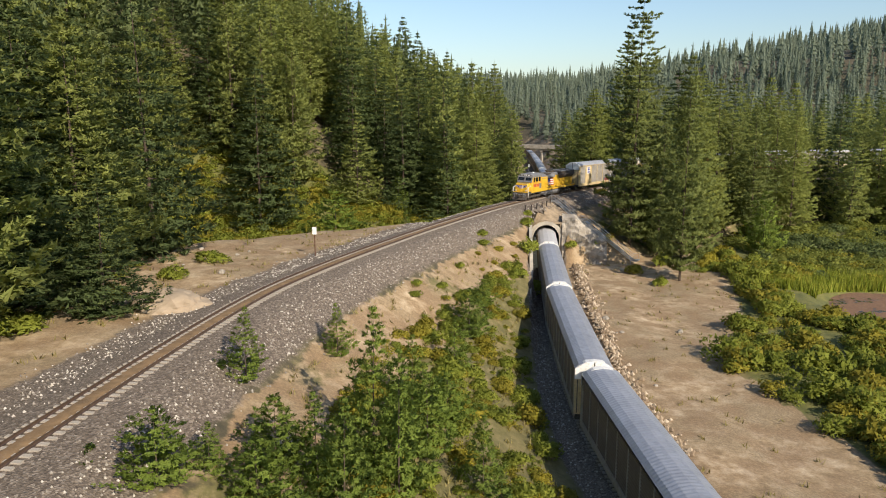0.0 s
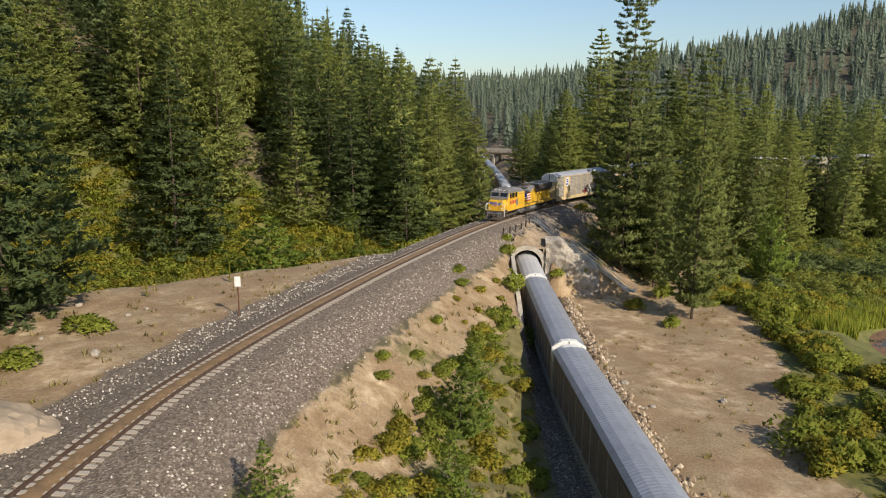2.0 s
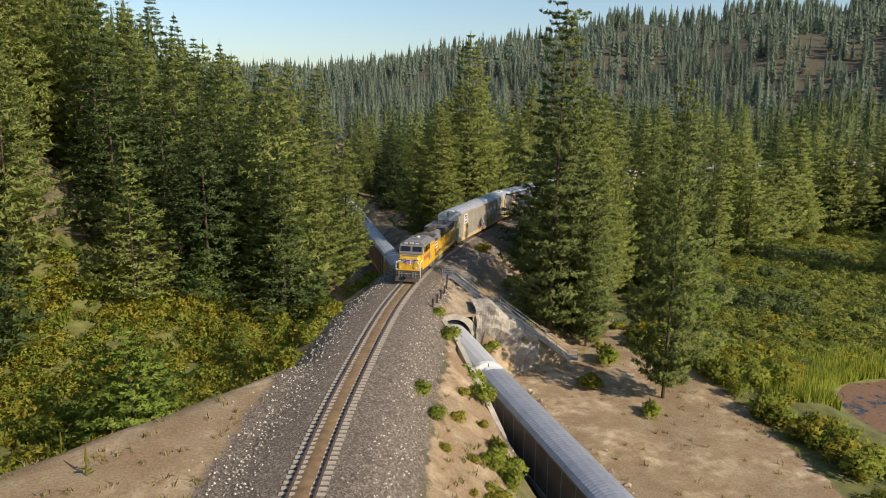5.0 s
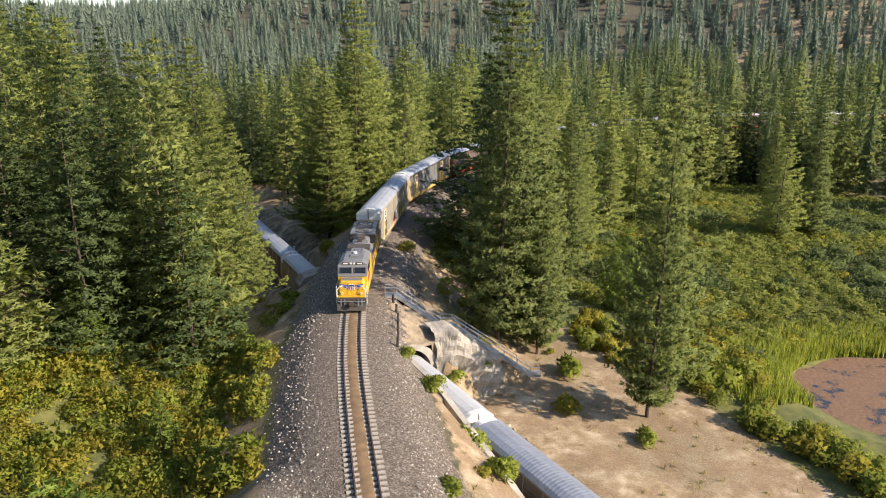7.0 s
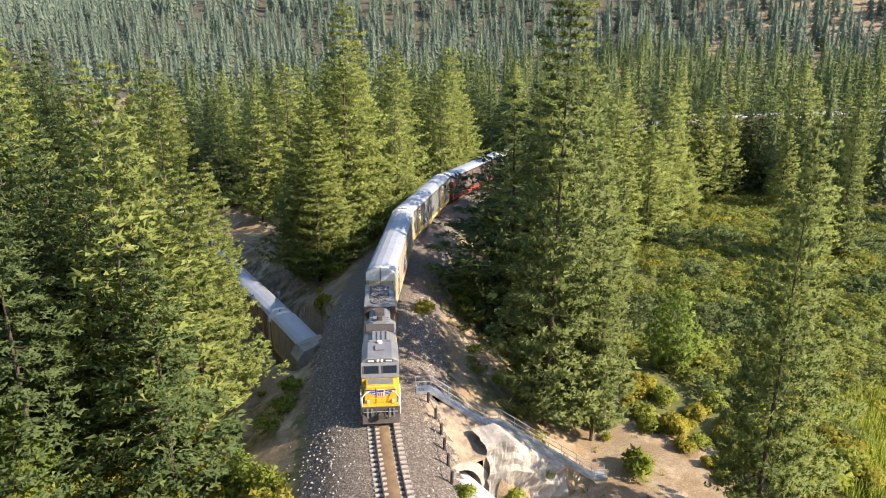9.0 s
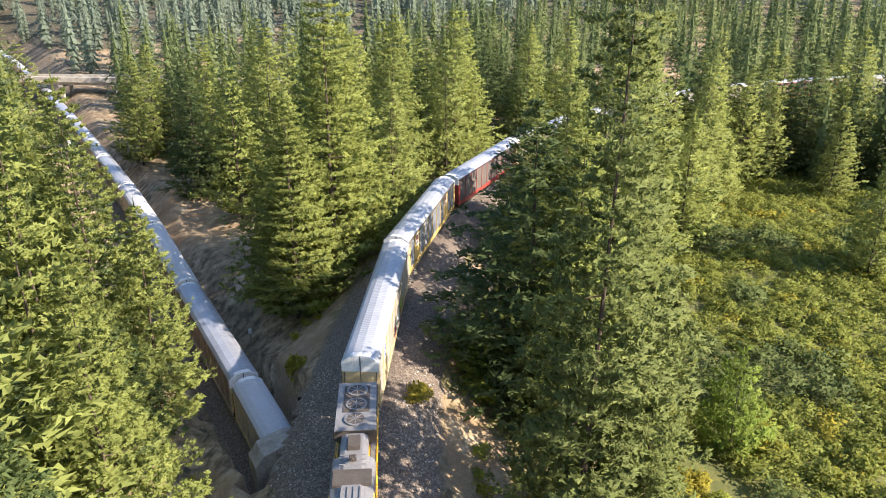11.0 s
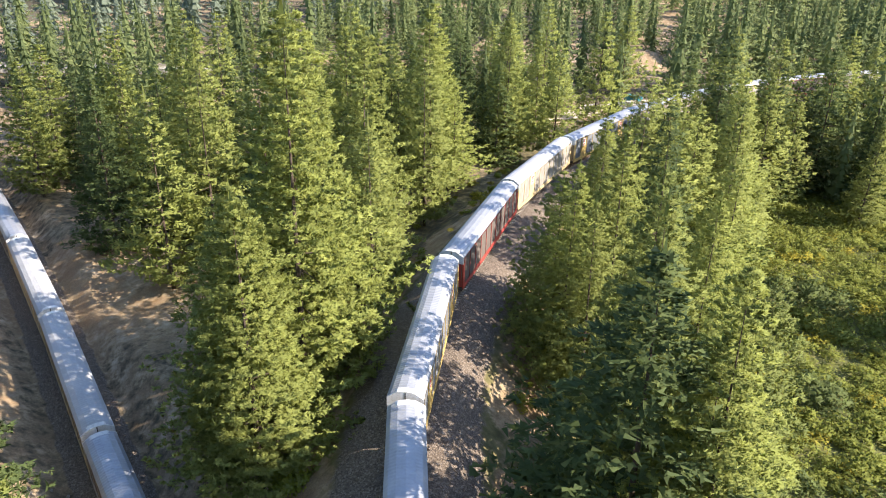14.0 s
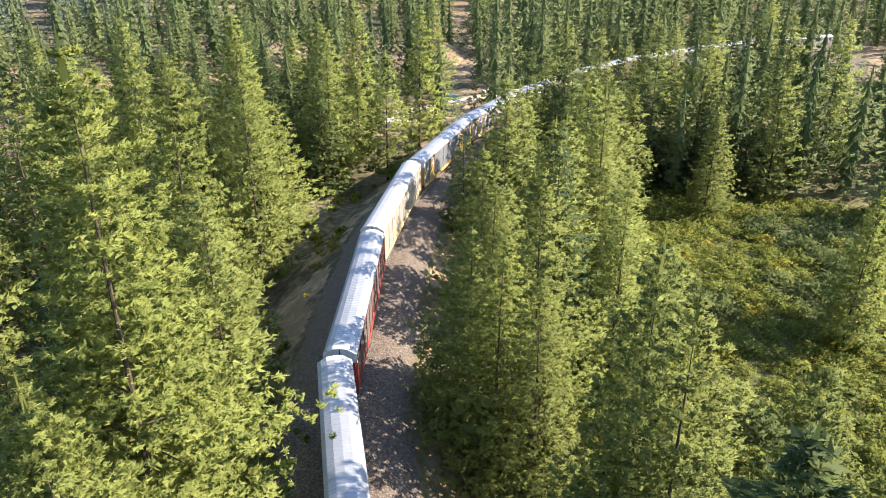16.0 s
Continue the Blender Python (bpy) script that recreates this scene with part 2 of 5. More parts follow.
def WALL_TOP(y):
    """Top of the retaining wall on the west side of the lower line."""
    return np.interp(y, (84, 95, 105, 115, 127), (-10.8, -8.6, -5.2, -2.5, -1.6))


def WALL_OFF(y):
    """Its distance from the lower line."""
    return np.interp(y, (84, 100), (3.9, 2.75))


BARE = ((225, 328, 9), (258, 288, 9), (240, 305, 7))     # bare earth banks


def height(X, Y, parts=False):
    X, Y = np.asarray(X, float), np.asarray(Y, float)
    du, su = UPPER.signed(X, Y)
    dl, sl = LOWER.signed(X, Y)
    # valley floor east of the upper line, with a hollow for the pond
    east = -10.6 + 0.15 * wobble(X, Y, 0.11) - 0.9 * sstep(X, 50, 75)
    east = east - 1.6 * (1 - sstep(np.hypot((X - 67.5) / 1.1, Y - 98), 9.5, 14.5))
    east = east + 0.3 * sstep(6.5 - np.abs(dl - 7.5), 0, 4) * (dl > 0) * (Y < 122)
    # brushy slope between the two lines
    u, w = np.maximum(0, du - 3.9), np.maximum(0, -dl - WALL_OFF(Y) - 0.4)
    f = u / np.maximum(u + w, 0.01)
    strip = -0.62 + (WALL_TOP(Y) + 0.62) * f ** 0.85 + 0.22 * wobble(X, Y, 0.45) * np.sin(np.pi * np.clip(f, 0, 1))
    east = np.where((dl < 0) & (Y < 132), strip, east)
    # west of the upper line: a terrace, a basin north of it, a wooded hill
    terrace = -0.8 + 0.1 * wobble(X, Y, 0.3)
    basin = -6.5 + 0.5 * wobble(X, Y, 0.12)
    k = sstep(Y - 0.62 * (X + 23), 95, 107)
    west = terrace * (1 - k) + basin * k
    hill = np.maximum(0, -38 - X) * 0.48 * (1 - sstep(-X, 150, 420)) + 45 * sstep(-X, 100, 420)
    bankw = -5.0 + np.clip((-dl - 22) * 0.62, 0, 70) * (1 - sstep(Y, 300, 460))
    north = -8.3 + 0.9 * wobble(X, Y, 0.05)
    kn = sstep(Y - 0.15 * X, 128, 168)
    west = np.maximum(west + hill, (west + hill) * (1 - kn) + np.where(dl < 0, bankw, north) * kn)
    west = np.where(dl < 0, west, north)
    n = np.where(du < 0, west, east)
    # the far hills
    r = np.hypot(X - 60, Y - 120)
    az = np.degrees(np.arctan2(X - 60, Y - 120))
    amp = np.interp(az, [-180, -60, -10, 8, 29, 48, 70, 110, 150, 180], [60, 80, 60, 66, 122, 178, 200, 180, 100, 60])
    far = sstep(r, 300, 1150) * amp * (1 + 0.13 * wobble(X, Y, 0.006)) + sstep(r, 200, 400) * 6
    n = n + far * np.where(X < -60, 0.6, 1.0)
    for cx, cy, cr in BARE:
        n = n + 9 * (1 - sstep(np.hypot((X - cx) / 1.7, Y - cy), cr * 0.2, cr * 1.2))
    # sunken way of the lower line
    cut = RAIL_LOW - 0.75 + np.maximum(0, np.abs(dl) - 3.9) / 1.3
    cut = np.where((dl < 0) & (du > 0) & (Y < 134), RAIL_LOW - 0.75 + np.maximum(0, np.abs(dl) - WALL_OFF(Y)) * 14, cut)
    n = np.minimum(n, cut)
    left = np.where((du > 0) & (Y < 134), WALL_OFF(Y), 3.9)
    n = np.where((dl > -left) & (dl < 3.9), RAIL_LOW - 0.27 - 0.21 * np.clip(np.abs(dl) - 1.7, 0, 2.2), n)
    # bank of the upper line
    shoulder = np.maximum(0, np.abs(du) - 3.9)
    bank = -0.62 - shoulder / 1.6 + 0.12 * wobble(X, Y, 0.5) * sstep(shoulder, 0, 6)
    bank = bank - np.maximum(0, shoulder - 2.2) * 1.8 * sstep(dl, 2.8, 4.0) * (1 - sstep(dl, 12, 16)) * (1 - sstep(Y, 121, 126)) * (du > 0)
    bore = ((dl > -3.0) & (dl < 3.6) & (du > PORTAL)) | ((np.abs(dl) < 4.4) & (du < -PORTAL_N))
    z = np.where(bore, n, np.maximum(n, bank))
    z = np.where(np.abs(du) < 3.9, -0.25 - 0.17 * np.clip(np.abs(du) - 1.7, 0, 2.2), z)
    if parts:
        return z, du, dl, su, sl
    return z


PORTAL, PORTAL_N = 5.7, 7.6


def stretch(lo, hi, step, far, n):
    mid = np.arange(lo, hi + step, step)
    k = np.linspace(0, 1, n + 1)[1:]
    grow = step * n * k + (far - step * n) * k ** 4
    return np.r_[lo - grow[::-1], mid, hi + grow]


xs, ys = stretch(-48, 118, 0.9, 2300, 60), stretch(18, 225, 0.9, 2300, 60)
GX, GY = np.meshgrid(xs, ys)
GZ, GDU, GDL, GSU, GSL = height(GX, GY, True)


def z_at(x, y):
    """Height of the ground sheet at a place."""
    i = int(np.clip(np.searchsorted(xs, x) - 1, 0, len(xs) - 2))
    j = int(np.clip(np.searchsorted(ys, y) - 1, 0, len(ys) - 2))
    u, v = (x - xs[i]) / (xs[i + 1] - xs[i]), (y - ys[j]) / (ys[j + 1] - ys[j])
    return float(GZ[j, i] * (1 - u) * (1 - v) + GZ[j, i + 1] * u * (1 - v) + GZ[j + 1, i] * (1 - u) * v + GZ[j + 1, i + 1] * u * v)


EDGE_Y, EDGE_X = (20, 56, 72, 90, 105, 118, 132), (33, 31, 28.5, 38, 43, 46, 44)   # edge of the willow thicket


def build_ground():
    nx, ny = len(xs), len(ys)
    idx = np.arange(nx * ny).reshape(ny, nx)
    q = np.stack([idx[:-1, :-1], idx[:-1, 1:], idx[1:, 1:], idx[1:, :-1]], -1).reshape(-1, 4)
    z = GZ.ravel()
    spread = z[q].max(1) - z[q].min(1)
    steep = (spread > 2.2) & (np.abs(GDL.ravel()[q]).min(1) < 2.2) & (np.abs(GDU.ravel()[q]).min(1) > PORTAL - 2.5) & (np.abs(GDU.ravel()[q]).max(1) < PORTAL_N + 2.5)
    q = q[~steep]
    ob = mesh_ob("ground", np.c_[GX.ravel(), GY.ravel(), z], q, GROUND, smooth=True)
    col = ob.data.color_attributes.new("zone", "FLOAT_COLOR", "POINT")
    du, dl = GDU.ravel(), GDL.ravel()
    X, Y = GX.ravel(), GY.ravel()
    ball = np.maximum(1 - sstep(np.abs(du), 4.5, 8.5), 1 - sstep(np.abs(dl), 3.0, 4.0))
    sand = np.zeros_like(X)
    sand = np.maximum(sand, (X < np.interp(Y, EDGE_Y, EDGE_X) + 1) * (dl > 0) * (Y < 132) * (du > 6))
    path = np.abs(X - (38 + 0.45 * (Y - 110) + 2.5 * np.sin(Y * 0.12))) < 2.3
    sand = np.maximum(sand, path * (Y > 105) * (Y < 165) * (du > 10))
    sand = np.maximum(sand, (du < 0) * (1 - sstep(Y - 0.62 * (X + 23), 95, 102)) * sstep(X, -40, -33))
    band = sstep(np.abs(du), 6, 8) * (1 - 0.6 * sstep(np.abs(du), 11, 15)) * (np.abs(du) < 24)
    sand = np.maximum(sand, (0.62 + 0.3 * wobble(X, Y, 0.18, 2.0)) * band * (Y < 240))
    sand = np.maximum(sand, (0.8 + 0.3 * wobble(X, Y, 0.25, 1.0)) * (du > 6.8) * (du < 12.5) * (dl < 0) * (Y < 118))
    sand = np.maximum(sand, 0.55 * (np.abs(dl) < 16) * (Y > 140))
    sand = np.maximum(sand, 0.75 * (dl < -6) * (dl > -15) * (Y > 212) * (Y < 262))
    sand = np.maximum(sand, (0.45 + 0.35 * wobble(X, Y, 0.035, 1.0)) * (X > 30) * (Y > 205) * (Y < 520) * (X < 430))
    sand = np.maximum(sand, 1 - sstep(np.hypot((X - 196) / 2.2, Y - 251), 7, 10))
    for cx, cy, cr in ((225, 328, 9), (258, 288, 9), (240, 305, 7), (120, 490, 20), (90, 478, 18)):
        sand = np.maximum(sand, 1 - sstep(np.hypot((X - cx) / 1.7, Y - cy), cr * 0.5, cr))
    lush = np.maximum((X > np.interp(Y, EDGE_Y, EDGE_X) + 1.5) * (du > 22) * (X < 175) * (Y < 195), (du < -9) * (Y - 0.62 * (X + 23) > 101) * (X > -52) * (Y < 150) * (dl < 0)) * 0.85
    green = np.clip(0.45 + 0.5 * (X > 36) * (Y < 200) + 0.25 * (du > 8) + 0.5 * (du < 0) * (Y < 140), 0, 1)
    green *= 1 - 0.7 * sstep(np.hypot(X - 60, Y - 120), 150, 300)
    col.data.foreach_set("color", np.c_[ball, green, sand, lush].ravel())
    tagged(ob, "sandy valley ground with railway banks, brush and wooded hills", "ground", kind="structure")
    return ob


build_ground()


# ---- trees ----
def conifer(seed, H, R, whorls, per, tufts, spikes, taper=0.9, bare=0.1, size=0.5, droop=0.25, irregular=0.2, thin=0.3, core=0.7, tiers=0, sides=9, inner=0.12, puff=0.45):
    """A conifer's crown H high and R wide: branches that carry puffs of needles, and for far trees jagged skirts inside.
    Gives its triangles, the way each corner faces, and a tone for each triangle."""
    rng = np.random.default_rng(seed)
    lean = rng.uniform(0, 6.28)

    def profile(u, a):
        one_sided = 1 + 0.13 * math.cos(a - lean) + 0.1 * math.sin(2 * a + 9 * u + lean)
        return max(0.015, (1 - u) ** taper) * min(1, 0.45 + u * 4.5) * one_sided

    V, N, T = [], [], []
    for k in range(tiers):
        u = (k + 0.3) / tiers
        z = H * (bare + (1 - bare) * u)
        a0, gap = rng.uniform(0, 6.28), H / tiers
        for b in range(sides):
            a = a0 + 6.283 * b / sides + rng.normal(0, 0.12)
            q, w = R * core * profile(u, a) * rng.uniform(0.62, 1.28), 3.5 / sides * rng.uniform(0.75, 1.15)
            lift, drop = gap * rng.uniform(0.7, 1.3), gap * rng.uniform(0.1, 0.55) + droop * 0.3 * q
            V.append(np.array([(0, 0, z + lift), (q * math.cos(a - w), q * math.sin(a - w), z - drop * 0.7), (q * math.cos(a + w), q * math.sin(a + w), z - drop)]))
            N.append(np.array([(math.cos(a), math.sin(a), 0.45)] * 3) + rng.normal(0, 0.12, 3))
            # skirts keep to dark tones: shade inside the crown put into the colour
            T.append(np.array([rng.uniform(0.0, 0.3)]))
    for w in range(whorls):
        u = (w + rng.uniform(0, 0.55)) / whorls
        z0 = H * (bare + (1 - bare) * u)
        n = max(3, int(per * (0.5 + 0.5 * (1 - u))))
        a0 = rng.uniform(0, 6.28)
        for b in range(n):
            a = a0 + 6.283 * b / n + rng.normal(0, 0.2)
            L = R * profile(u, a) * (1 + rng.normal(0, irregular))
            if L < 0.1 * R * (1 - u) or rng.uniform() < 0.05:
                continue
            L = max(L, 0.35 * size)
            m = max(1, int(round(tufts * (0.35 + 0.75 * min(1.2, L / R)))))
            f = inner + (1.02 - inner) * np.sqrt(rng.uniform(0.0, 1.0, m))
            f[0] = 1.0
            lat = rng.normal(0, 0.2, m) * L * (1.15 - 0.6 * f)
            zz = z0 - droop * L * f ** 1.4 + 0.2 * L * f ** 4 + rng.normal(0, 0.05, m) * size
            ca, sa = math.cos(a), math.sin(a)
            c = np.c_[ca * f * L - sa * lat, sa * f * L + ca * lat, zz]
            s = size * rng.uniform(0.7, 1.25, m) * (0.6 + 0.4 * (1 - u))
            radial = np.array([ca, sa, 0.0])
            tone = 0.3 * rng.uniform() + 0.45 * rng.uniform(0, 1, m)
            for t in range(spikes):
                d = radial * 0.5 + np.array([0, 0, 0.3 - 0.4 * droop]) + rng.normal(0, 0.6, (m, 3)) * (1, 1, 0.55)
                d /= np.linalg.norm(d, axis=1)[:, None]
                e = np.cross(d, rng.normal(0, 1, (m, 3)) * 0.5 + (0, 0, 0.8))
                e /= np.maximum(np.linalg.norm(e, axis=1), 1e-4)[:, None]
                face = radial * 0.55 + np.array([0, 0, 0.55]) + 0.5 * d + rng.normal(0, 0.1, (m, 3))
                d, e = d * s[:, None] * rng.uniform(0.75, 1.3, (m, 1)), e * s[:, None] * thin
                o = c + rng.normal(0, puff, (m, 3)) * (1, 1, 0.6) * s[:, None]
                V.append(np.stack([o + d, o - d * 0.3 + e, o - d * 0.3 - e], 1).reshape(-1, 3))
                N.append(np.repeat(face, 3, 0))
                T.append(tone + 0.25 * rng.uniform(0, 1, m))
    V.append(np.array([[0, 0, H * 1.03], [0.025 * R, 0, H * 0.94], [-0.025 * R, 0.02 * R, H * 0.94]]))
    N.append(np.array([[0, 0, 1.0]] * 3))
    T.append(np.array([0.6]))
    N = np.vstack(N)
    return np.vstack(V), N / np.maximum(np.linalg.norm(N, axis=1), 1e-6)[:, None], np.concatenate(T)


def tri_mesh(name, V, N, mat, tone=None):
    """A mesh of loose triangles with given normals and a tone of colour for each."""
    me = bpy.data.meshes.new(name)
    n = len(V)
    if N is not None:
        V, N = np.array(V, float).reshape(-1, 3, 3), np.array(N, float).reshape(-1, 3, 3)
        turned = np.einsum("ij,ij->i", np.cross(V[:, 1] - V[:, 0], V[:, 2] - V[:, 0]), N[:, 0]) < 0
        V[turned], N[turned] = V[turned][:, ::-1], N[turned][:, ::-1]
        V, N = V.reshape(-1, 3), N.reshape(-1, 3)
    me.vertices.add(n)
    me.vertices.foreach_set("co", np.ascontiguousarray(V, float).ravel())
    me.loops.add(n)
    me.loops.foreach_set("vertex_index", np.arange(n, dtype=np.int32))
    me.polygons.add(n // 3)
    me.polygons.foreach_set("loop_start", np.arange(0, n, 3, dtype=np.int32))
    me.polygons.foreach_set("loop_total", np.full(n // 3, 3, dtype=np.int32))
    me.update(calc_edges=True)
    if N is not None:
        me.normals_split_custom_set_from_vertices(N.tolist())
    if tone is None:
        tone = np.random.default_rng(n).uniform(0, 1, n // 3)
    me.attributes.new("tone", "FLOAT", "FACE").data.foreach_set("value", np.ascontiguousarray(tone, np.float32))
    me.materials.append(mat)
    return me


def trunk_mesh(H, r):
    bm = bmesh.new()
    for a, b, ra, rb in ((-0.8, 0.3, 1.3, 1.0), (0.3, H * 0.4, 1.0, 0.6), (H * 0.4, H * 0.92, 0.55, 0.06)):
        add_cyl(bm, (0, 0, a), (0, 0, b), r * ra, 8, r * rb)
    rng = random.Random(int(H * 10))
    for k in range(12 if H > 10 else 0):
        z, a = H * rng.uniform(0.06, 0.5), rng.uniform(0, 6.28)
        add_cyl(bm, (0, 0, z), (math.cos(a) * 2.4, math.sin(a) * 2.4, z + rng.uniform(-0.5, 0.4)), 0.07, 4, 0.03)
    me = bpy.data.meshes.new("trunk")
    bm.to_mesh(me)
    bm.free()
    me.materials.append(BARK)
    return me


KINDS = {}


def tree_kind(key, mat, label, H, R, seeds, trunk_r, **kw):
    KINDS[key] = []
    for sd in seeds:
        V, N, T = conifer(sd, H, R, **kw)
        KINDS[key].append((tri_mesh("crown", V, N, mat, T), trunk_mesh(H, trunk_r * 0.72), H, label))


tree_kind("pine", PINE, "tall sunlit pine with dense yellow-green needles", 30, 7.0, (1, 2, 3, 4), 0.42, whorls=36, per=10, tufts=10, spikes=8, taper=0.68, bare=0.05, size=0.5, droop=0.08, irregular=0.2)
tree_kind("big_pine", PINE, "tall sunlit pine with dense yellow-green needles", 30, 7.0, (31, 32, 33), 0.42, whorls=40, per=11, tufts=16, spikes=15, taper=0.66, bare=0.04, size=0.3, droop=0.08, irregular=0.2)
tree_kind("fir", FIR, "dark green fir with layered drooping branches", 28, 6.4, (5, 6, 7, 8), 0.35, whorls=36, per=10, tufts=9, spikes=7, taper=0.78, bare=0.02, size=0.5, droop=0.36, irregular=0.16)
tree_kind("small", YOUNG, "young green fir growing on the slope", 6, 2.0, (9, 10, 11), 0.09, whorls=20, per=9, tufts=8, spikes=8, taper=0.85, bare=0.02, size=0.17, droop=0.1)
tree_kind("young", YOUNG, "bushy young bright green pine", 5, 2.1, (14, 15), 0.08, whorls=15, per=9, tufts=9, spikes=10, taper=0.55, bare=0.02, size=0.19, droop=-0.1)
tree_kind("gaunt", PINE_D, "very tall pine with an uneven open crown", 44, 6.6, (12, 13), 0.5, whorls=54, per=9, tufts=16, spikes=11, taper=0.64, bare=0.04, size=0.45, droop=0.18, irregular=0.3)
tree_kind("dark_pine", PINE_D, "tall dense pine standing at the edge of the sand flat", 34, 6.6, (16,), 0.45, whorls=44, per=9, tufts=16, spikes=11, taper=0.52, bare=0.06, size=0.42, droop=0.12, irregular=0.28)
tree_kind("mid_pine", PINE, "pine in the wood beside the railway", 28, 6.4, (21, 22, 23), 0.35, whorls=28, per=9, tufts=7, spikes=6, taper=0.68, bare=0.06, size=0.65, droop=0.1, irregular=0.2)
tree_kind("mid_fir", FIR, "dark fir in the wood beside the railway", 28, 6.0, (24, 25, 26), 0.32, whorls=28, per=9, tufts=7, spikes=6, taper=0.76, bare=0.03, size=0.62, droop=0.34, irregular=0.16)
_rng = random.Random(5)
PLACED = []


def tree(key, x, y, top=None, H=None, wide=1.0):
    crown, trunk, h0, label = _rng.choice(KINDS[key])
    z = z_at(x, y)
    if top is not None:
        H = top - z
    sc = (H or h0 * _rng.uniform(0.68, 1.2)) / h0
    root = new("young_conifer" if key in ("small", "young") else "conifer_tree")
    tagged(root, label, "tree", group="young trees on the slope" if key in ("small", "young") else "conifers by the line")
    for nm, me in (("trunk", trunk), ("crown", crown)):
        o = new(nm, me)
        o.parent = root
    w = sc ** 0.6 * wide
    root.matrix_basis = pose(x, y, z - 0.1, _rng.uniform(-1.5, 1.5), _rng.uniform(-1.5, 1.5), _rng.uniform(0, 360)) @ Matrix.Diagonal((w, w, sc, 1))
    PLACED.append((x, y))
    return root


# single trees that stand out: kind, x, y, top
for kind, x, y, top, wide in (
        ("gaunt", 35, 132, 40, 0.82), ("fir", 41, 135, 16, 0.85), ("dark_pine", 39.5, 129.5, 16, 0.65), ("dark_pine", 37.7, 110.9, 24.5, 0.62), ("fir", 49.3, 151.4, 24.5, 1.6), ("big_pine", 51.1, 146.7, 24.5, 1.0),
        ("big_pine", 60.6, 157.7, 23.5, 1.0), ("big_pine", 81.3, 174.5, 21.5, 1.0), ("big_pine", 77, 180, 16.5, 1.0), ("big_pine", 80, 162.7, 17.5, 0.9), ("young", 61, 134, 1.5, 1.0),
        ("pine", 46, 143, 12, 0.9), ("big_pine", 55, 150, 15, 0.9), ("big_pine", 90, 184, 18, 0.9), ("pine", 98, 189, 17, 0.9), ("big_pine", 70, 170, 17, 0.9),
        ("big_pine", 51, 195, 29.7, 1.1), ("big_pine", 37.5, 182, 22, 1.1), ("big_pine", 47.3, 189.5, 36, 1.1), ("big_pine", 76, 216.5, 28.5, 1.0), ("pine", 105, 232.7, 28, 1.0),
        ("pine", 144, 249, 23.5, 0.9), ("mid_pine", 152, 245, 14, 0.9), ("pine", 85.4, 232.5, 26.5, 1.0), ("pine", 119.5, 248, 27, 1.0), ("mid_pine", 220, 265, 20, 1.0),
        ("mid_pine", 116.8, 201, 13, 0.8), ("pine", 47.8, 281.8, 18, 1.0), ("fir", 49.6, 249.6, 17, 1.0), ("fir", 56, 268, 18, 1.0), ("pine", 62, 245, 22, 1.0),
        ("big_pine", 12.5, 171, 27.5, 0.95), ("fir", 1, 141.5, 15.5, 1.2), ("big_pine", 7, 150, 19, 1.0), ("fir", -19, 152, 30, 1.1), ("fir", -5.5, 160, 25.5, 1.1),
        ("pine", 6, 163, 22, 1.0), ("fir", -33.6, 130, 26, 1.1), ("small", -25, 146, 5.5, 1.2), ("small", -9.5, 150, 4, 0.9), ("young", -16.3, 107.5, 4.3, 1.5),
        ("fir", -8, 146, 22, 1.0), ("fir", -13, 158, 24, 1.0), ("pine", 138, 182, 3, 0.7), ("pine", 163, 171.5, 9, 0.9), ("mid_pine", 181, 178, 24, 1.0),
        ("mid_pine", 192, 164, 24, 1.0), ("mid_pine", 202, 154, 23, 1.0), ("gaunt", 130, 143, 26, 0.6), ("fir", -27.5, 56, 11, 1.0), ("small", -6.5, 126, -1, 1.0),
        ("fir", -4.5, 236, 37, 1.1), ("fir", 1.4, 231, 35.5, 0.9), ("fir", -13, 244, 48, 1.1), ("fir", -9, 238, 42, 1.0), ("fir", -22, 194, 33, 1.1), ("fir", -19, 183, 31, 1.1), ("fir", 5.9, 204, 26, 1.0),
        ("fir", 14.3, 189, 23, 1.0), ("fir", 9, 210, 30, 0.9), ("pine", 54.8, 293, 19, 1.1), ("fir", 11.4, 164.4, 9, 1.0), ("small", 4.9, 137, -1.3, 1.0), ("small", -9, 144, 4.4, 1.2),
        ("pine", 122, 146, 11.4, 0.8), ("pine", 16, 170, 16, 0.9), ("young", 43.4, 152.8, 3.6, 1.0), ("big_pine", 39, 184, 22.2, 1.0), ("big_pine", 50.9, 147.4, 19.8, 0.9), ("big_pine", 72, 175, 19.3, 0.9), ("dark_pine", 64.3, 161.3, 24, 0.75), ("dark_pine", 66, 151, 18, 0.75)):
    tree(kind, x, y, top, wide=wide)
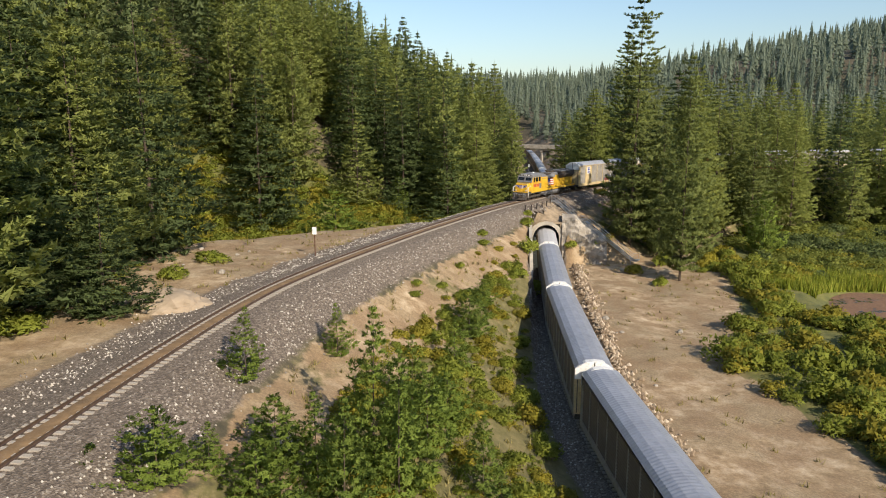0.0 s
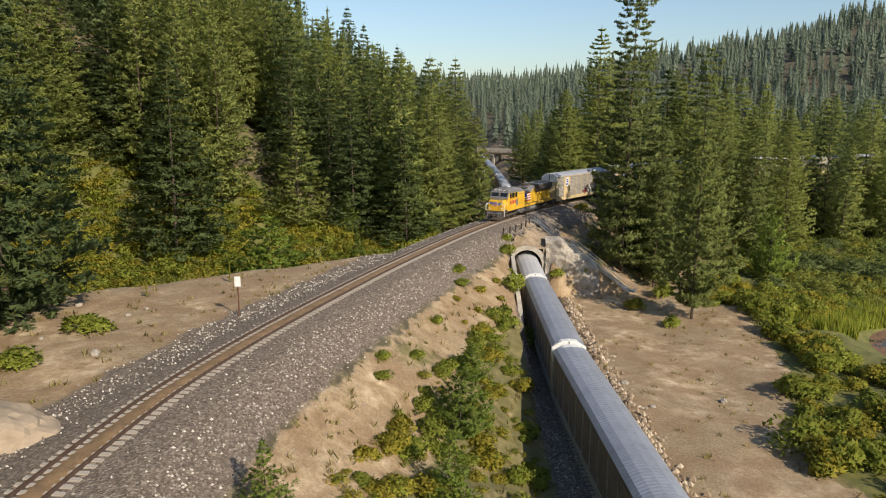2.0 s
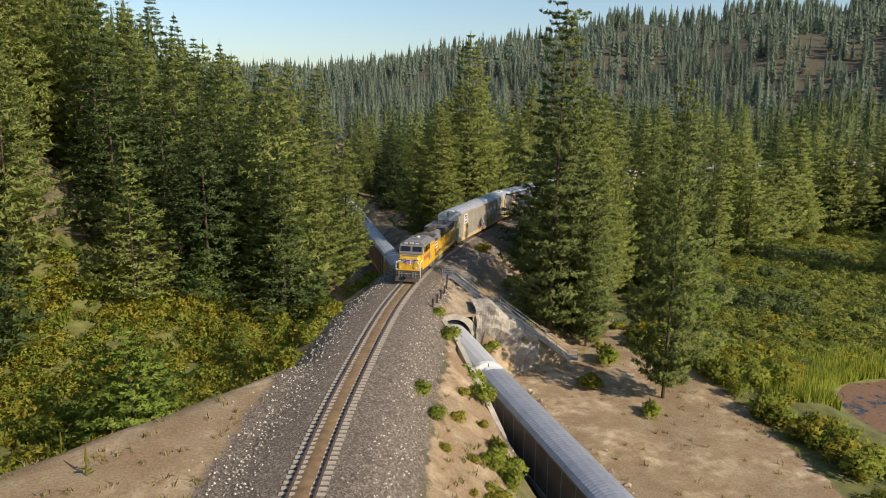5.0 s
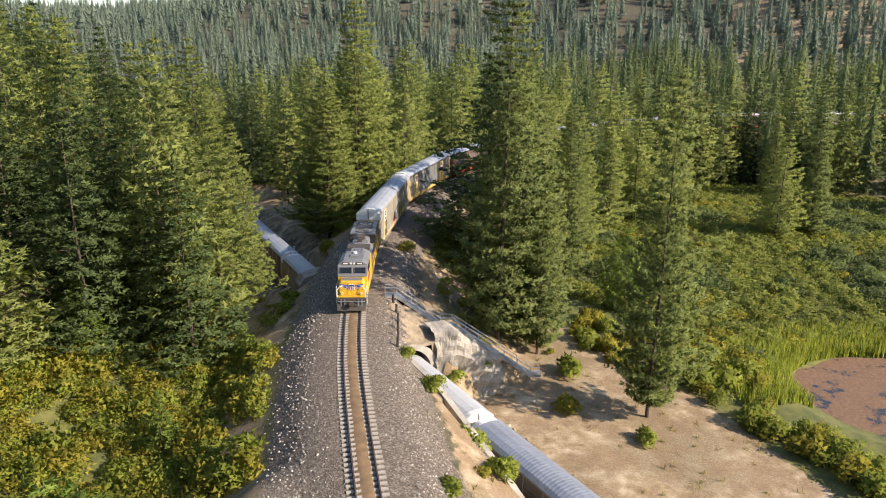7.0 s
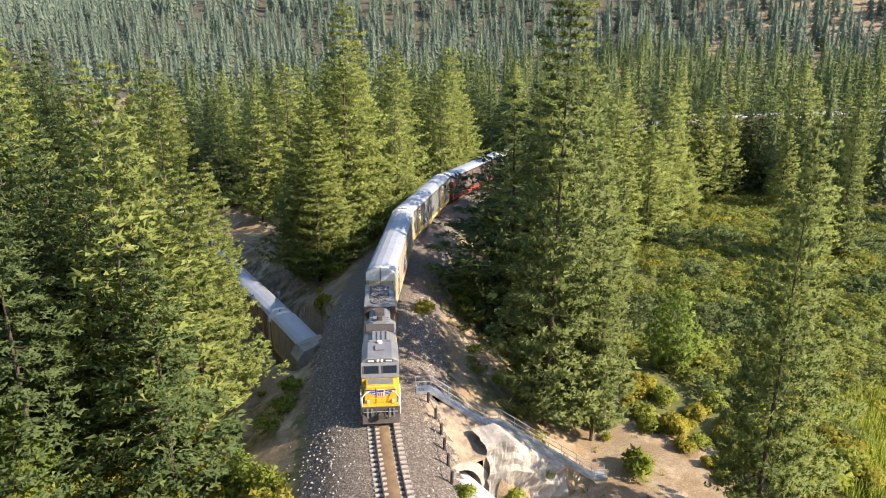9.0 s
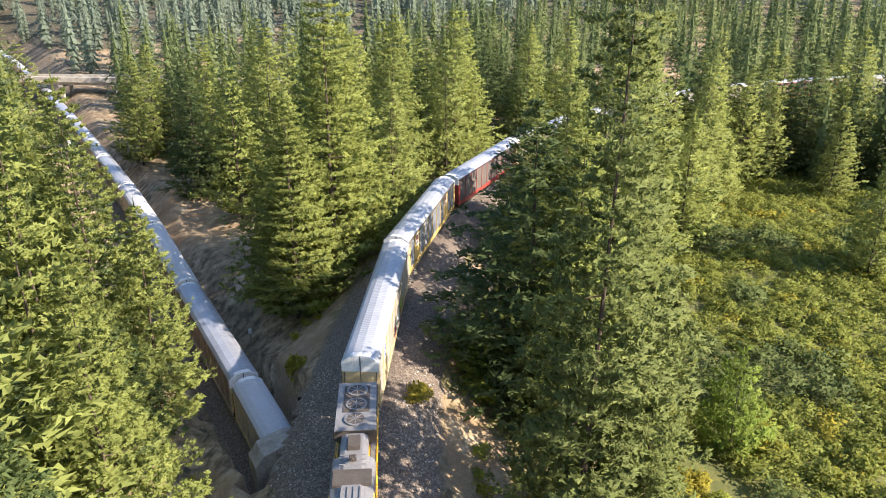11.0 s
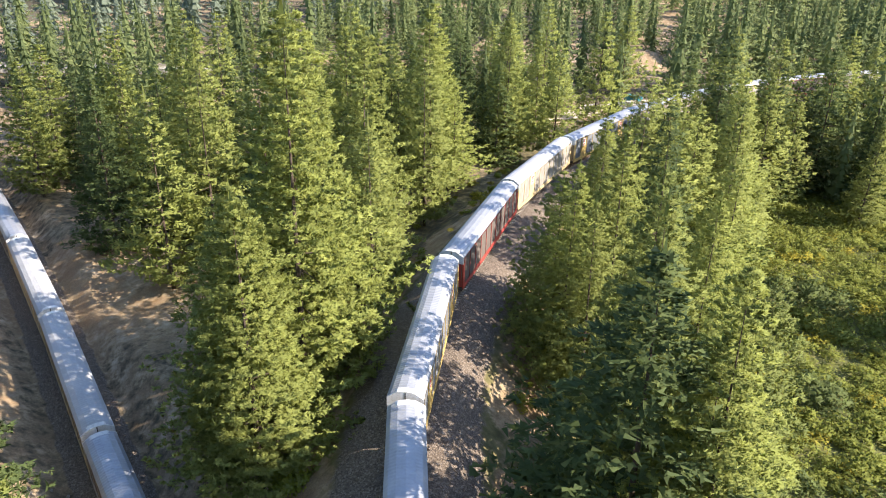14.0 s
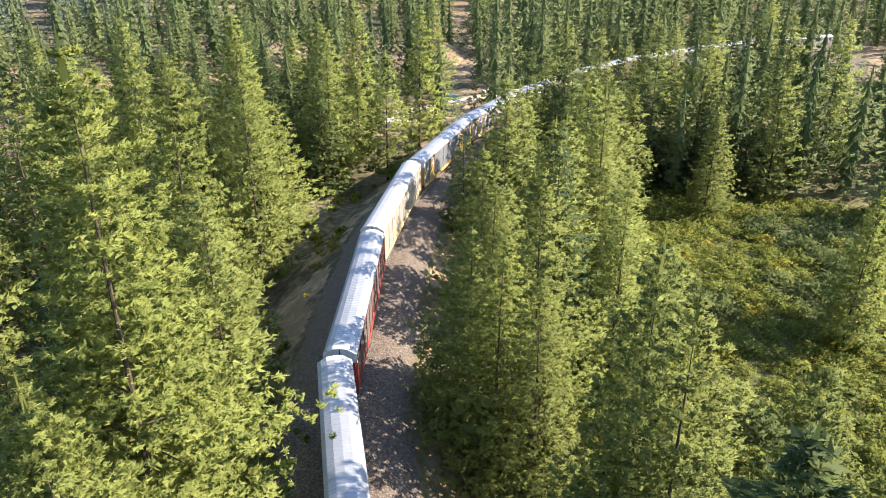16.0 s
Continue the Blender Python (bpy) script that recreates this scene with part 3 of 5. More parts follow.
# young trees on the slope between the lines
for kind, x, y, top in (("small", -12.9, 44.3, 2.9), ("small", -8.3, 54, 0.6), ("small", -6.8, 36, 0.5), ("small", -4.1, 39, 4.5), ("small", -2.5, 37, 2.5), ("young", -13.6, 31.4, 1.5),
                        ("young", -9.1, 32.4, -0.5), ("small", -11.9, 33.7, -0.2), ("small", -2.3, 49.8, -0.6), ("young", 0.3, 50, -3.6), ("young", 2.7, 71.2, -2.4), ("young", -9.2, 36.5, 0),
                        ("young", -1, 44, -1.5), ("small", -5, 33, 1.5), ("young", -7, 29, -1), ("small", 1, 62, -3), ("young", 4.5, 80, -3.5), ("small", 2.5, 41, -3), ("young", 3, 34, -4)):
    tree(kind, x, y, top + 0.4, wide=1.05 if kind == "young" else 0.9)


# ---- shrubs ----
def bush_mesh(seed, mat, n=900, size=0.13, flat=0.75):
    """Leaf clumps over several rounded lobes, about one metre in radius."""
    rng = np.random.default_rng(seed)
    V, N, T = [], [], []
    lobes = [(rng.uniform(-0.5, 0.5), rng.uniform(-0.5, 0.5), rng.uniform(0.2, 0.7), rng.uniform(0.35, 0.62), rng.uniform(0, 0.45)) for _ in range(9)]
    for k in range(n):
        x, y, z, r, t = lobes[int(rng.integers(9))]
        d = rng.normal(0, 1, 3)
        d[2] = abs(d[2]) if rng.uniform() < 0.8 else d[2]
        d /= np.linalg.norm(d)
        c = np.array([x, y, z * flat]) + d * r * rng.uniform(0.72, 1.06)
        c[2] = max(c[2], 0.0)
        a, b = rng.normal(0, 1, 3) + d * 0.6, rng.normal(0, 1, 3)
        a /= np.linalg.norm(a)
        b -= a * (a @ b)
        b /= np.linalg.norm(b)
        s = size * rng.uniform(0.6, 1.3)
        V += [c + a * s, c - a * s * 0.6 + b * s * 0.55, c - a * s * 0.6 - b * s * 0.55]
        nn = d * 0.85 + np.array([0, 0, 0.4]) + rng.normal(0, 0.16, 3)
        N += [nn / np.linalg.norm(nn)] * 3
        T.append(t + 0.5 * rng.uniform())
    return np.array(V), np.array(N), np.array(T)


BUSH = {k: [bush_mesh(s0 + j, m) for j in range(3)] for k, m, s0 in (("green", SHRUB, 40), ("yellow", SHRUB_Y, 50))}
BUSH_ME = {k: [tri_mesh("leaves", V, N, {"green": SHRUB, "yellow": SHRUB_Y}[k], T) for V, N, T in v] for k, v in BUSH.items()}
BUSH_LABEL = {"green": "leafy green shrub growing on the ground", "yellow": "yellowing autumn shrub growing on the ground"}


def bush(x, y, r, h=None, key="green"):
    o = new("shrub", _rng.choice(BUSH_ME[key]))
    tagged(o, BUSH_LABEL[key], "shrub", group="shrubs of the valley")
    o.matrix_basis = pose(x, y, z_at(x, y) - 0.1, 0, 0, _rng.uniform(0, 360)) @ Matrix.Diagonal((r, r, h or r, 1))
    return o


for x, y, r, h in ((14.3, 120.5, 1.0, 1.1), (13.4, 109.5, 2.0, 1.9), (13.0, 100.5, 2.0, 1.8), (10.5, 95, 1.5, 1.3), (12.3, 104.5, 1.5, 1.6), (25.5, 126.5, 1.5, 1.3), (22.5, 124, 1.3, 1.2), (5.7, 101.5, 1.3, 0.9), (5.6, 98.4, 1.2, 0.8), (33.7, 107.5, 1.6, 1.5), (32, 117, 1.8, 1.6), (38.5, 122.5, 2.3, 2.2), (27.5, 125.5, 1.8, 1.5),
                   (33, 149.8, 1.6, 1.3), (41.5, 151, 2.4, 2.2), (45, 156, 2.5, 2.5), (29.1, 166, 1.5, 2.6), (38.5, 178, 2, 2.2), (82, 181.5, 2.2, 2), (74, 178, 2.6, 2.4), (12, 143.5, 1.6, 1.5), (14, 146, 1.6, 1.6),
                   (13.5, 115, 1.4, 1.3), (-1, 66, 1.5, 1.2), (-6, 47, 1.4, 1.2), (-27, 70, 1.8, 1.2), (-30, 62, 2, 1.5), (-32, 52, 2.2, 1.6), (-26, 78, 2, 1.4)):
    bush(x, y, r, h, _rng.choice(("green", "green", "yellow")))


def scatter(n, ok, x0, x1, y0, y1, seed):
    """Random places inside a stretch of the plan that suit the rule ok(x, y, du, dl)."""
    rng = np.random.default_rng(seed)
    X, Y = rng.uniform(x0, x1, n), rng.uniform(y0, y1, n)
    du, _ = UPPER.signed(X, Y)
    dl, _ = LOWER.signed(X, Y)
    return [(x, y) for x, y, a, b in zip(X, Y, du, dl) if ok(x, y, a, b)]


for x, y in scatter(640, lambda x, y, a, b: 10.8 < a and b < -4.5, -14, 14, 26, 120, 1):
    r = _rng.uniform(0.6, 1.5)
    bush(x, y, r, r * _rng.uniform(0.7, 1.2), _rng.choice(("green", "green", "green", "yellow")))
for x, y in scatter(60, lambda x, y, a, b: 7.5 < a < 11 and b < -4.5, -12, 14, 60, 119, 23):
    r = _rng.uniform(0.35, 0.95)
    bush(x, y, r, r * _rng.uniform(0.7, 1.1), _rng.choice(("green", "yellow")))
for x, y in scatter(46, lambda x, y, a, b: x > 43 + 0.25 * (y - 116), 43, 56, 116, 136, 77):
    r = _rng.uniform(0.9, 2.0)
    bush(x, y, r, r * _rng.uniform(0.8, 1.3), _rng.choice(("green", "yellow")))


def bush_field(name, label, places, lo, hi, seed, tall=(0.5, 0.9), dense=3, green=0.55, leaf=None):
    rng = np.random.default_rng(seed)
    for key, mat in (("green", leaf or SHRUB), ("yellow", SHRUB_Y)):
        VV, NN, TT = [], [], []
        for x, y in places:
            if rng.uniform() < (green if key == "green" else 0.9 - green):
                V, N, T = BUSH[key][rng.integers(3)]
                k = rng.integers(0, dense)
                TT.append(T[k::dense] * 0.7 + rng.uniform(-0.05, 0.3))
                V, N = V.reshape(-1, 3, 3)[k::dense].reshape(-1, 3), N.reshape(-1, 3, 3)[k::dense].reshape(-1, 3)
                r, a = lo + (hi - lo) * rng.uniform() ** 1.6, rng.uniform(0, 6.28)
                c, s = math.cos(a), math.sin(a)
                M = np.array([[c, -s, 0], [s, c, 0], [0, 0, 1]])
                VV.append((V @ M.T) * (r, r, r * rng.uniform(*tall)) + (x, y, z_at(x, y)))
                NN.append(N @ M.T)
        if VV:
            ob = new(name, tri_mesh(name, np.vstack(VV), np.vstack(NN), mat, np.concatenate(TT)))
            tagged(ob, label, "shrubs", kind="stuff")


def in_meadow(x, y, a, b):
    return a > 24 and math.hypot((x - 67.5) / 1.1, y - 98) > 15 and x - 58 > 0.1 * (y - 130)


MEADOW = scatter(12500, in_meadow, 56, 180, 60, 192, 4)
DAMP = [p for p in MEADOW if wobble(p[0], p[1], 0.085, 1.3) > 0.45]
DRY = [p for p in MEADOW if wobble(p[0], p[1], 0.085, 1.3) <= 0.45]
bush_field("meadow_shrubs", "low yellowing shrubs covering the wet meadow", DRY, 0.8, 2.7, 3, (0.4, 0.9), 7, 0.8, OLIVE)
bush_field("meadow_willows", "grey-green willow scrub in the wet meadow", DAMP[::2], 0.9, 3.4, 2, (0.5, 1.0), 8, 0.9, WILLOW)
bush_field("wood_undergrowth", "leafy undergrowth along the edge of the woods", scatter(3600, lambda x, y, a, b: (9 < abs(a) < 24 and y > 128 or x < -31) and abs(b) > 8, -62, 150, 20, 235, 6), 0.6, 1.7, 2)
bush_field("willow_thicket", "dense willow thicket beside the pond", scatter(820, lambda x, y, a, b: x > float(np.interp(y, EDGE_Y, EDGE_X)) + 1 and math.hypot((x - 66) / 1.1, y - 97) > 16, 28, 64, 36, 122, 2), 1.3, 2.6, 3, (0.7, 1.1), 2)
bush_field("basin_shrubs", "green and yellow shrubs filling the hollow", scatter(2700, lambda x, y, a, b: a < -8 and y - 0.62 * (x + 23) > 101, -50, 6, 86, 146, 3), 1.0, 2.2, 4, (0.6, 1.1), 4, 0.5)


bush_field("slope_brush", "low olive and dry brush on the slope between the tracks", scatter(1700, lambda x, y, a, b: 10.5 < a and b < -4.2, -14, 14, 20, 122, 15), 0.3, 0.9, 5, (0.5, 1.0), 4, 0.6)


def reeds():
    rng = np.random.default_rng(8)
    VV, NN = [], []
    for k in range(9000):
        a, r = rng.uniform(0.1, 2.75), 12.0 + 7.5 * rng.uniform() ** 1.3
        x, y = 67.5 + 1.1 * r * math.cos(a), 98 + r * math.sin(a)
        z, h, b = z_at(x, y), rng.uniform(1.0, 2.1), rng.uniform(0, 3.14)
        dx, dy, t = 0.07 * math.cos(b), 0.07 * math.sin(b), rng.normal(0, 0.2, 2)
        VV += [(x - dx, y - dy, z), (x + dx, y + dy, z), (x + t[0], y + t[1], z + h)]
        nn = Vector((rng.normal(0, 0.5), rng.normal(-0.4, 0.5), 0.6)).normalized()
        NN += [tuple(nn)] * 3
    ob = new("reeds", tri_mesh("reeds", np.array(VV), np.array(NN), REED))
    tagged(ob, "tall green reeds standing round the pond", "reeds", kind="stuff")


reeds()


# ---- tracks ----
def rail_mesh(line, off, z, s0, s1, name):
    prof = [(-0.075, -0.17), (0.075, -0.17), (0.02, -0.13), (0.02, -0.05), (0.037, -0.04), (0.037, 0), (-0.037, 0), (-0.037, -0.04), (-0.02, -0.05), (-0.02, -0.13)]
    S = np.arange(s0, s1, 2.0)
    V, F = [], []
    for k, s in enumerate(S):
        x, y, a = line.at(s)
        nx, ny = math.sin(a), -math.cos(a)
        V += [(x + nx * (off + u), y + ny * (off + u), z + w) for u, w in prof]
        if k:
            n = len(prof)
            F += [((k - 1) * n + i, (k - 1) * n + (i + 1) % n, k * n + (i + 1) % n, k * n + i) for i in range(n)]
    return mesh_ob(name, V, F, RAIL)


def tie_template():
    bm = bmesh.new()
    add_box(bm, (-0.13, -1.3, -0.22), (0.13, 1.3, 0))
    me = bpy.data.meshes.new("tie")
    bm.to_mesh(me)
    bm.free()
    me.materials.append(TIE)
    return me


TIE_ME = tie_template()


def ribbon(name, line, z, s0, s1, o0, o1, mat, parent):
    V, F = [], []
    rng = random.Random(3)
    n = 5
    for k, q in enumerate(np.arange(s0, s1, 1.0)):
        x, y, a = line.at(q)
        for j in range(n):
            o = o0 + (o1 - o0) * j / (n - 1) + (rng.uniform(-0.08, 0.08) if j in (0, n - 1) else 0)
            V.append((x + math.sin(a) * o, y - math.cos(a) * o, z + (rng.uniform(0, 0.04) if 0 < j < n - 1 else -0.12)))
        if k:
            F += [((k - 1) * n + j, (k - 1) * n + j + 1, k * n + j + 1, k * n + j) for j in range(n - 1)]
    return mesh_ob(name, V, F, mat, parent, smooth=True)


for nm, line, z, s0, s1 in (("upper", UPPER, 0.0, 60, 380), ("lower", LOWER, RAIL_LOW, 95, 640)):
    root = new("railway_track_" + nm)
    tagged(root, "curved railway track with rusty rails on concrete ties", "railway track", kind="structure")
    for off in (-0.755, 0.755):
        rail_mesh(line, off, z, s0, s1, "rail").parent = root
    ribbon("track_dirt", line, z - 0.16, s0, s1, -0.64, 0.66, DIRT, root)
    made = 0
    rest = []
    for s in np.arange(s0, s1, 0.61):
        x, y, a = line.at(s)
        if (nm == "upper" and y < 175 or nm == "lower" and y < 70) and made < 300:
            o = new("tie", TIE_ME)
            o.parent = root
            o.matrix_basis = Matrix.Translation((x, y, z - 0.17)) @ Matrix.Rotation(a, 4, "Z")
            made += 1
        else:
            rest.append(Matrix.Translation((x, y, z - 0.17)) @ Matrix.Rotation(a, 4, "Z"))
    src = np.array([v.co for v in TIE_ME.vertices])
    polys = [tuple(p.vertices) for p in TIE_ME.polygons]
    V, F = [], []
    for m in rest:
        F += [tuple(i + len(V) for i in p) for p in polys]
        V += [m @ Vector(v) for v in src]
    tagged(mesh_ob("far_ties", V, F, TIE, root), "concrete ties", kind="stuff")


# ---- train ----
OCHRE = plain("dull_yellow_paint", (0.56, 0.39, 0.12), 0.55, scale=0.7, var=0.2, dirt=(0.3, 0.22, 0.1))
BLUE = plain("blue_paint", (0.03, 0.05, 0.3), 0.5, scale=1.0, var=0.1)
ROOF_WHITE = plain("white_ribbed_roof", (0.42, 0.42, 0.42), 0.6, 0.0, scale=0.4, var=0.1, dirt=(0.55, 0.54, 0.52))
ROOF_DULL = plain("dull_ribbed_roof", (0.38, 0.39, 0.42), 0.45, 0.4, scale=0.4, var=0.2, dirt=(0.25, 0.26, 0.27))
PANEL_GREY = plain("grey_perforated_panel", (0.2, 0.21, 0.22), 0.6, 0.3, scale=0.6, var=0.25, dirt=(0.14, 0.13, 0.12))
PANEL_BROWN = plain("brown_perforated_panel", (0.15, 0.12, 0.1), 0.7, 0.2, scale=0.6, var=0.3, dirt=(0.09, 0.07, 0.06))
GREEN = plain("green_paint", (0.3, 0.5, 0.04), 0.5, scale=1.0, var=0.15)
TEAL = plain("teal_paint", (0.05, 0.25, 0.25), 0.5, scale=1.0, var=0.15)
LAMP = plain("lamp_lens", (0.7, 0.7, 0.65), 0.1, 0.0, var=0.05)


def bogie(parent, x, r=0.46, axles=(-0.9, 0.9), half=1.5):
    bm = bmesh.new()
    for sy in (-1, 1):
        add_box(bm, (x - half, sy * 1.02 - 0.09, 0.42), (x + half, sy * 1.02 + 0.09, 0.72), 0.04)
        for dx in axles:
            add_box(bm, (x + dx - 0.2, sy * 1.04 - 0.14, 0.3), (x + dx + 0.2, sy * 1.04 + 0.14, 0.62), 0.04)
    add_box(bm, (x - 0.35, -1.05, 0.45), (x + 0.35, 1.05, 0.8), 0.04)
    b = part("bogie", bm, DARK, parent)
    for dx in axles:
        for sy in (-0.77, 0.77):
            bar("wheel", (x + dx, sy - 0.07, r), (x + dx, sy + 0.07, r), r, DARK, b, 14)
    return b


def autorack(post_paint, end_paint, panel, roof, label, plates=(1,), plate_paint=None, wide=(0,), strokes=False):
    """A covered car carrier: origin on the rails under its middle, x along it."""
    L, W = 13.7, 1.58
    root = new("autorack_car")
    tagged(root, label, "railway car", group="cars of the train")
    box("underframe", (-L, -1.4, 0.75), (L, 1.4, 1.13), DARK, root)
    n = 11
    step = 2 * (L - 0.3) / n
    for sy in (-1, 1):
        y0, y1 = sorted((sy * W, sy * (W - 0.12)))
        box("side_sill", (-L, y0, 0.82), (L, y1, 1.35), post_paint, root)
        p0, p1 = sorted((sy * (W - 0.05), sy * (W - 0.10)))
        box("top_rail", (-L, y0, 4.93), (L, y1, 5.12), post_paint, root)
        for k in range(n + 1):
            x = -L + 0.3 + k * step
            w = 0.04 if 0 < k < n else 0.28
            box("post", (x - w, y0, 1.35), (x + w, y1, 4.93), post_paint, root)
            if k == n:
                continue
            q = (n - 1 - k) if sy > 0 else (n - 1 - k)
            paint = (plate_paint or post_paint) if q in plates else panel
            bm = bmesh.new()
            x0, x1 = x + w, x + step - (0.28 if k == n - 1 else 0.045)
            if paint is panel:
                rows = []
                for j in range(29):
                    z = 1.35 + j * 3.58 / 28
                    yy = sy * (W - (0.05 if j % 2 else 0.085))
                    rows.append((bm.verts.new((x0, yy, z)), bm.verts.new((x1, yy, z))))
                for r0, r1 in zip(rows, rows[1:]):
                    bm.faces.new((r0[0], r0[1], r1[1], r1[0]))
            else:
                add_box(bm, (x0, p0, 1.35), (x1, p1, 4.93))
            part("side_panel", bm, paint, root)
            if q in plates:
                ya, yb = sorted((sy * (W - 0.05), sy * (W - 0.02)))
                xm = (x0 + x1) / 2
                mark = box("emblem_plate", (xm - 0.6, ya, 3.3), (xm + 0.6, yb, 4.75), WHITE, root)
                yc, yd = sorted((sy * (W - 0.02), sy * (W - 0.008)))
                for z in (3.5, 4.0, 4.35):
                    box("emblem_bar", (xm - 0.42, yc, z), (xm + 0.42, yd, z + 0.24), RED if not strokes else BLUE, mark)
    if strokes:
        rng = random.Random(7)
        for k in range(44):
            u = k / 44
            x = 2.5 - 7.5 * u - rng.uniform(0, 0.5)
            paint = RED if u < 0.12 or 0.6 < u < 0.7 else (GREEN if u > 0.7 and u < 0.93 else (RED if u >= 0.93 else WHITE))
            z, tilt = rng.uniform(1.3, 2.0), rng.uniform(-0.5, 0.5)
            for sy in (1,):
                bm = bmesh.new()
                m = Matrix.Translation((x, sy * (W + 0.012), z + 0.3)) @ Matrix.Rotation(tilt + (1.57 if k % 4 == 0 else 0), 4, "Y")
                add_box(bm, (-0.09, -0.006, -rng.uniform(0.4, 0.9)), (0.09, 0.006, rng.uniform(0.3, 0.7)), 0, m)
                part("graffiti_stroke", bm, paint, root)
    prof = [(-W, 4.95), (-W, 5.12), (-1.25, 5.42), (-0.7, 5.66), (0, 5.75), (0.7, 5.66), (1.25, 5.42), (W, 5.12), (W, 4.95)]
    V, F = [], []
    X = np.arange(-L, L + 0.01, 0.18)
    m = len(prof)
    for k, x in enumerate(X):
        lift = 0.022 if k % 2 else 0.0
        V += [(x, y, z + (lift if abs(y) < W else 0)) for y, z in prof]
        if k:
            F += [((k - 1) * m + i, (k - 1) * m + i + 1, k * m + i + 1, k * m + i) for i in range(m - 1)]
    F += [tuple(range(m))[::-1], tuple((len(X) - 1) * m + i for i in range(m))]
    mesh_ob("roof", V, F, roof, root)
    for sx in (-1, 1):
        cap = extrude("end_cap", [(-W, 4.25), (W, 4.25), (W, 5.13), (0.72, 5.70), (0, 5.79), (-0.72, 5.70), (-W, 5.13)], sx * (L - 0.5), sx * (L + 0.14), WHITE, root, "x", 0.0, "white end cap")
        box("cap_slot", (min(sx * (L + 0.13), sx * (L + 0.16)), -0.05, 4.3), (max(sx * (L + 0.13), sx * (L + 0.16)), 0.05, 5.7), DARK, cap)
        for sy in (-1, 1):
            a, b = sorted((sy * 0.03, sy * W))
            x0, x1 = sorted((sx * L, sx * (L + 0.1)))
            d = box("end_door", (x0, a, 1.15), (x1, b, 4.23), end_paint, root, 0.03)
            bar("hinge_rod", (sx * (L + 0.14), sy * 1.35, 1.3), (sx * (L + 0.14), sy * 1.35, 4.2), 0.035, DARK, d, 6)
        x0, x1 = sorted((sx * (L + 0.01), sx * (L + 0.35)))
        box("end_platform", (x0, -1.5, 0.8), (x1, 1.5, 0.98), DARK, root)
        bm = bmesh.new()
        x0, x1 = sorted((sx * L, sx * (L + 0.62)))
        add_box(bm, (x0, -0.13, 0.72), (x1, 0.13, 0.96), 0.03)
        add_box(bm, (sx * (L + 0.62) - 0.16, -0.22, 0.68), (sx * (L + 0.62) + 0.16, 0.22, 1.0), 0.05)
        part("coupler", bm, DARK, root)
        bogie(root, sx * (L - 3.0))
    return root


CAR = 28.7


def put_on(line, s, z, half=9.5):
    """Pose of a car whose middle is s along the line, its front towards the line's start."""
    x0, y0, _ = line.at(s + half)
    x1, y1, _ = line.at(s - half)
    return pose((x0 + x1) / 2, (y0 + y1) / 2, z, 0, 0, math.degrees(math.atan2(y1 - y0, x1 - x0)))


def quad(name, pts, mat, parent, thick=0.012, label=""):
    """A thin plate through coplanar corners."""
    p = [Vector(v) for v in pts]
    n = (p[1] - p[0]).cross(p[2] - p[0]).normalized() * thick
    bm = bmesh.new()
    a, b = [bm.verts.new(v) for v in p], [bm.verts.new(v + n) for v in p]
    k = len(p)
    bm.faces.new(a[::-1])
    bm.faces.new(b)
    for i in range(k):
        bm.faces.new((a[i], a[(i + 1) % k], b[(i + 1) % k], b[i]))
    return part(name, bm, mat, parent, label)


def tube(name, pts, r, mat, parent, n=6):
    bm = bmesh.new()
    for a, b in zip(pts, pts[1:]):
        add_cyl(bm, a, b, r, n)
    return part(name, bm, mat, parent)


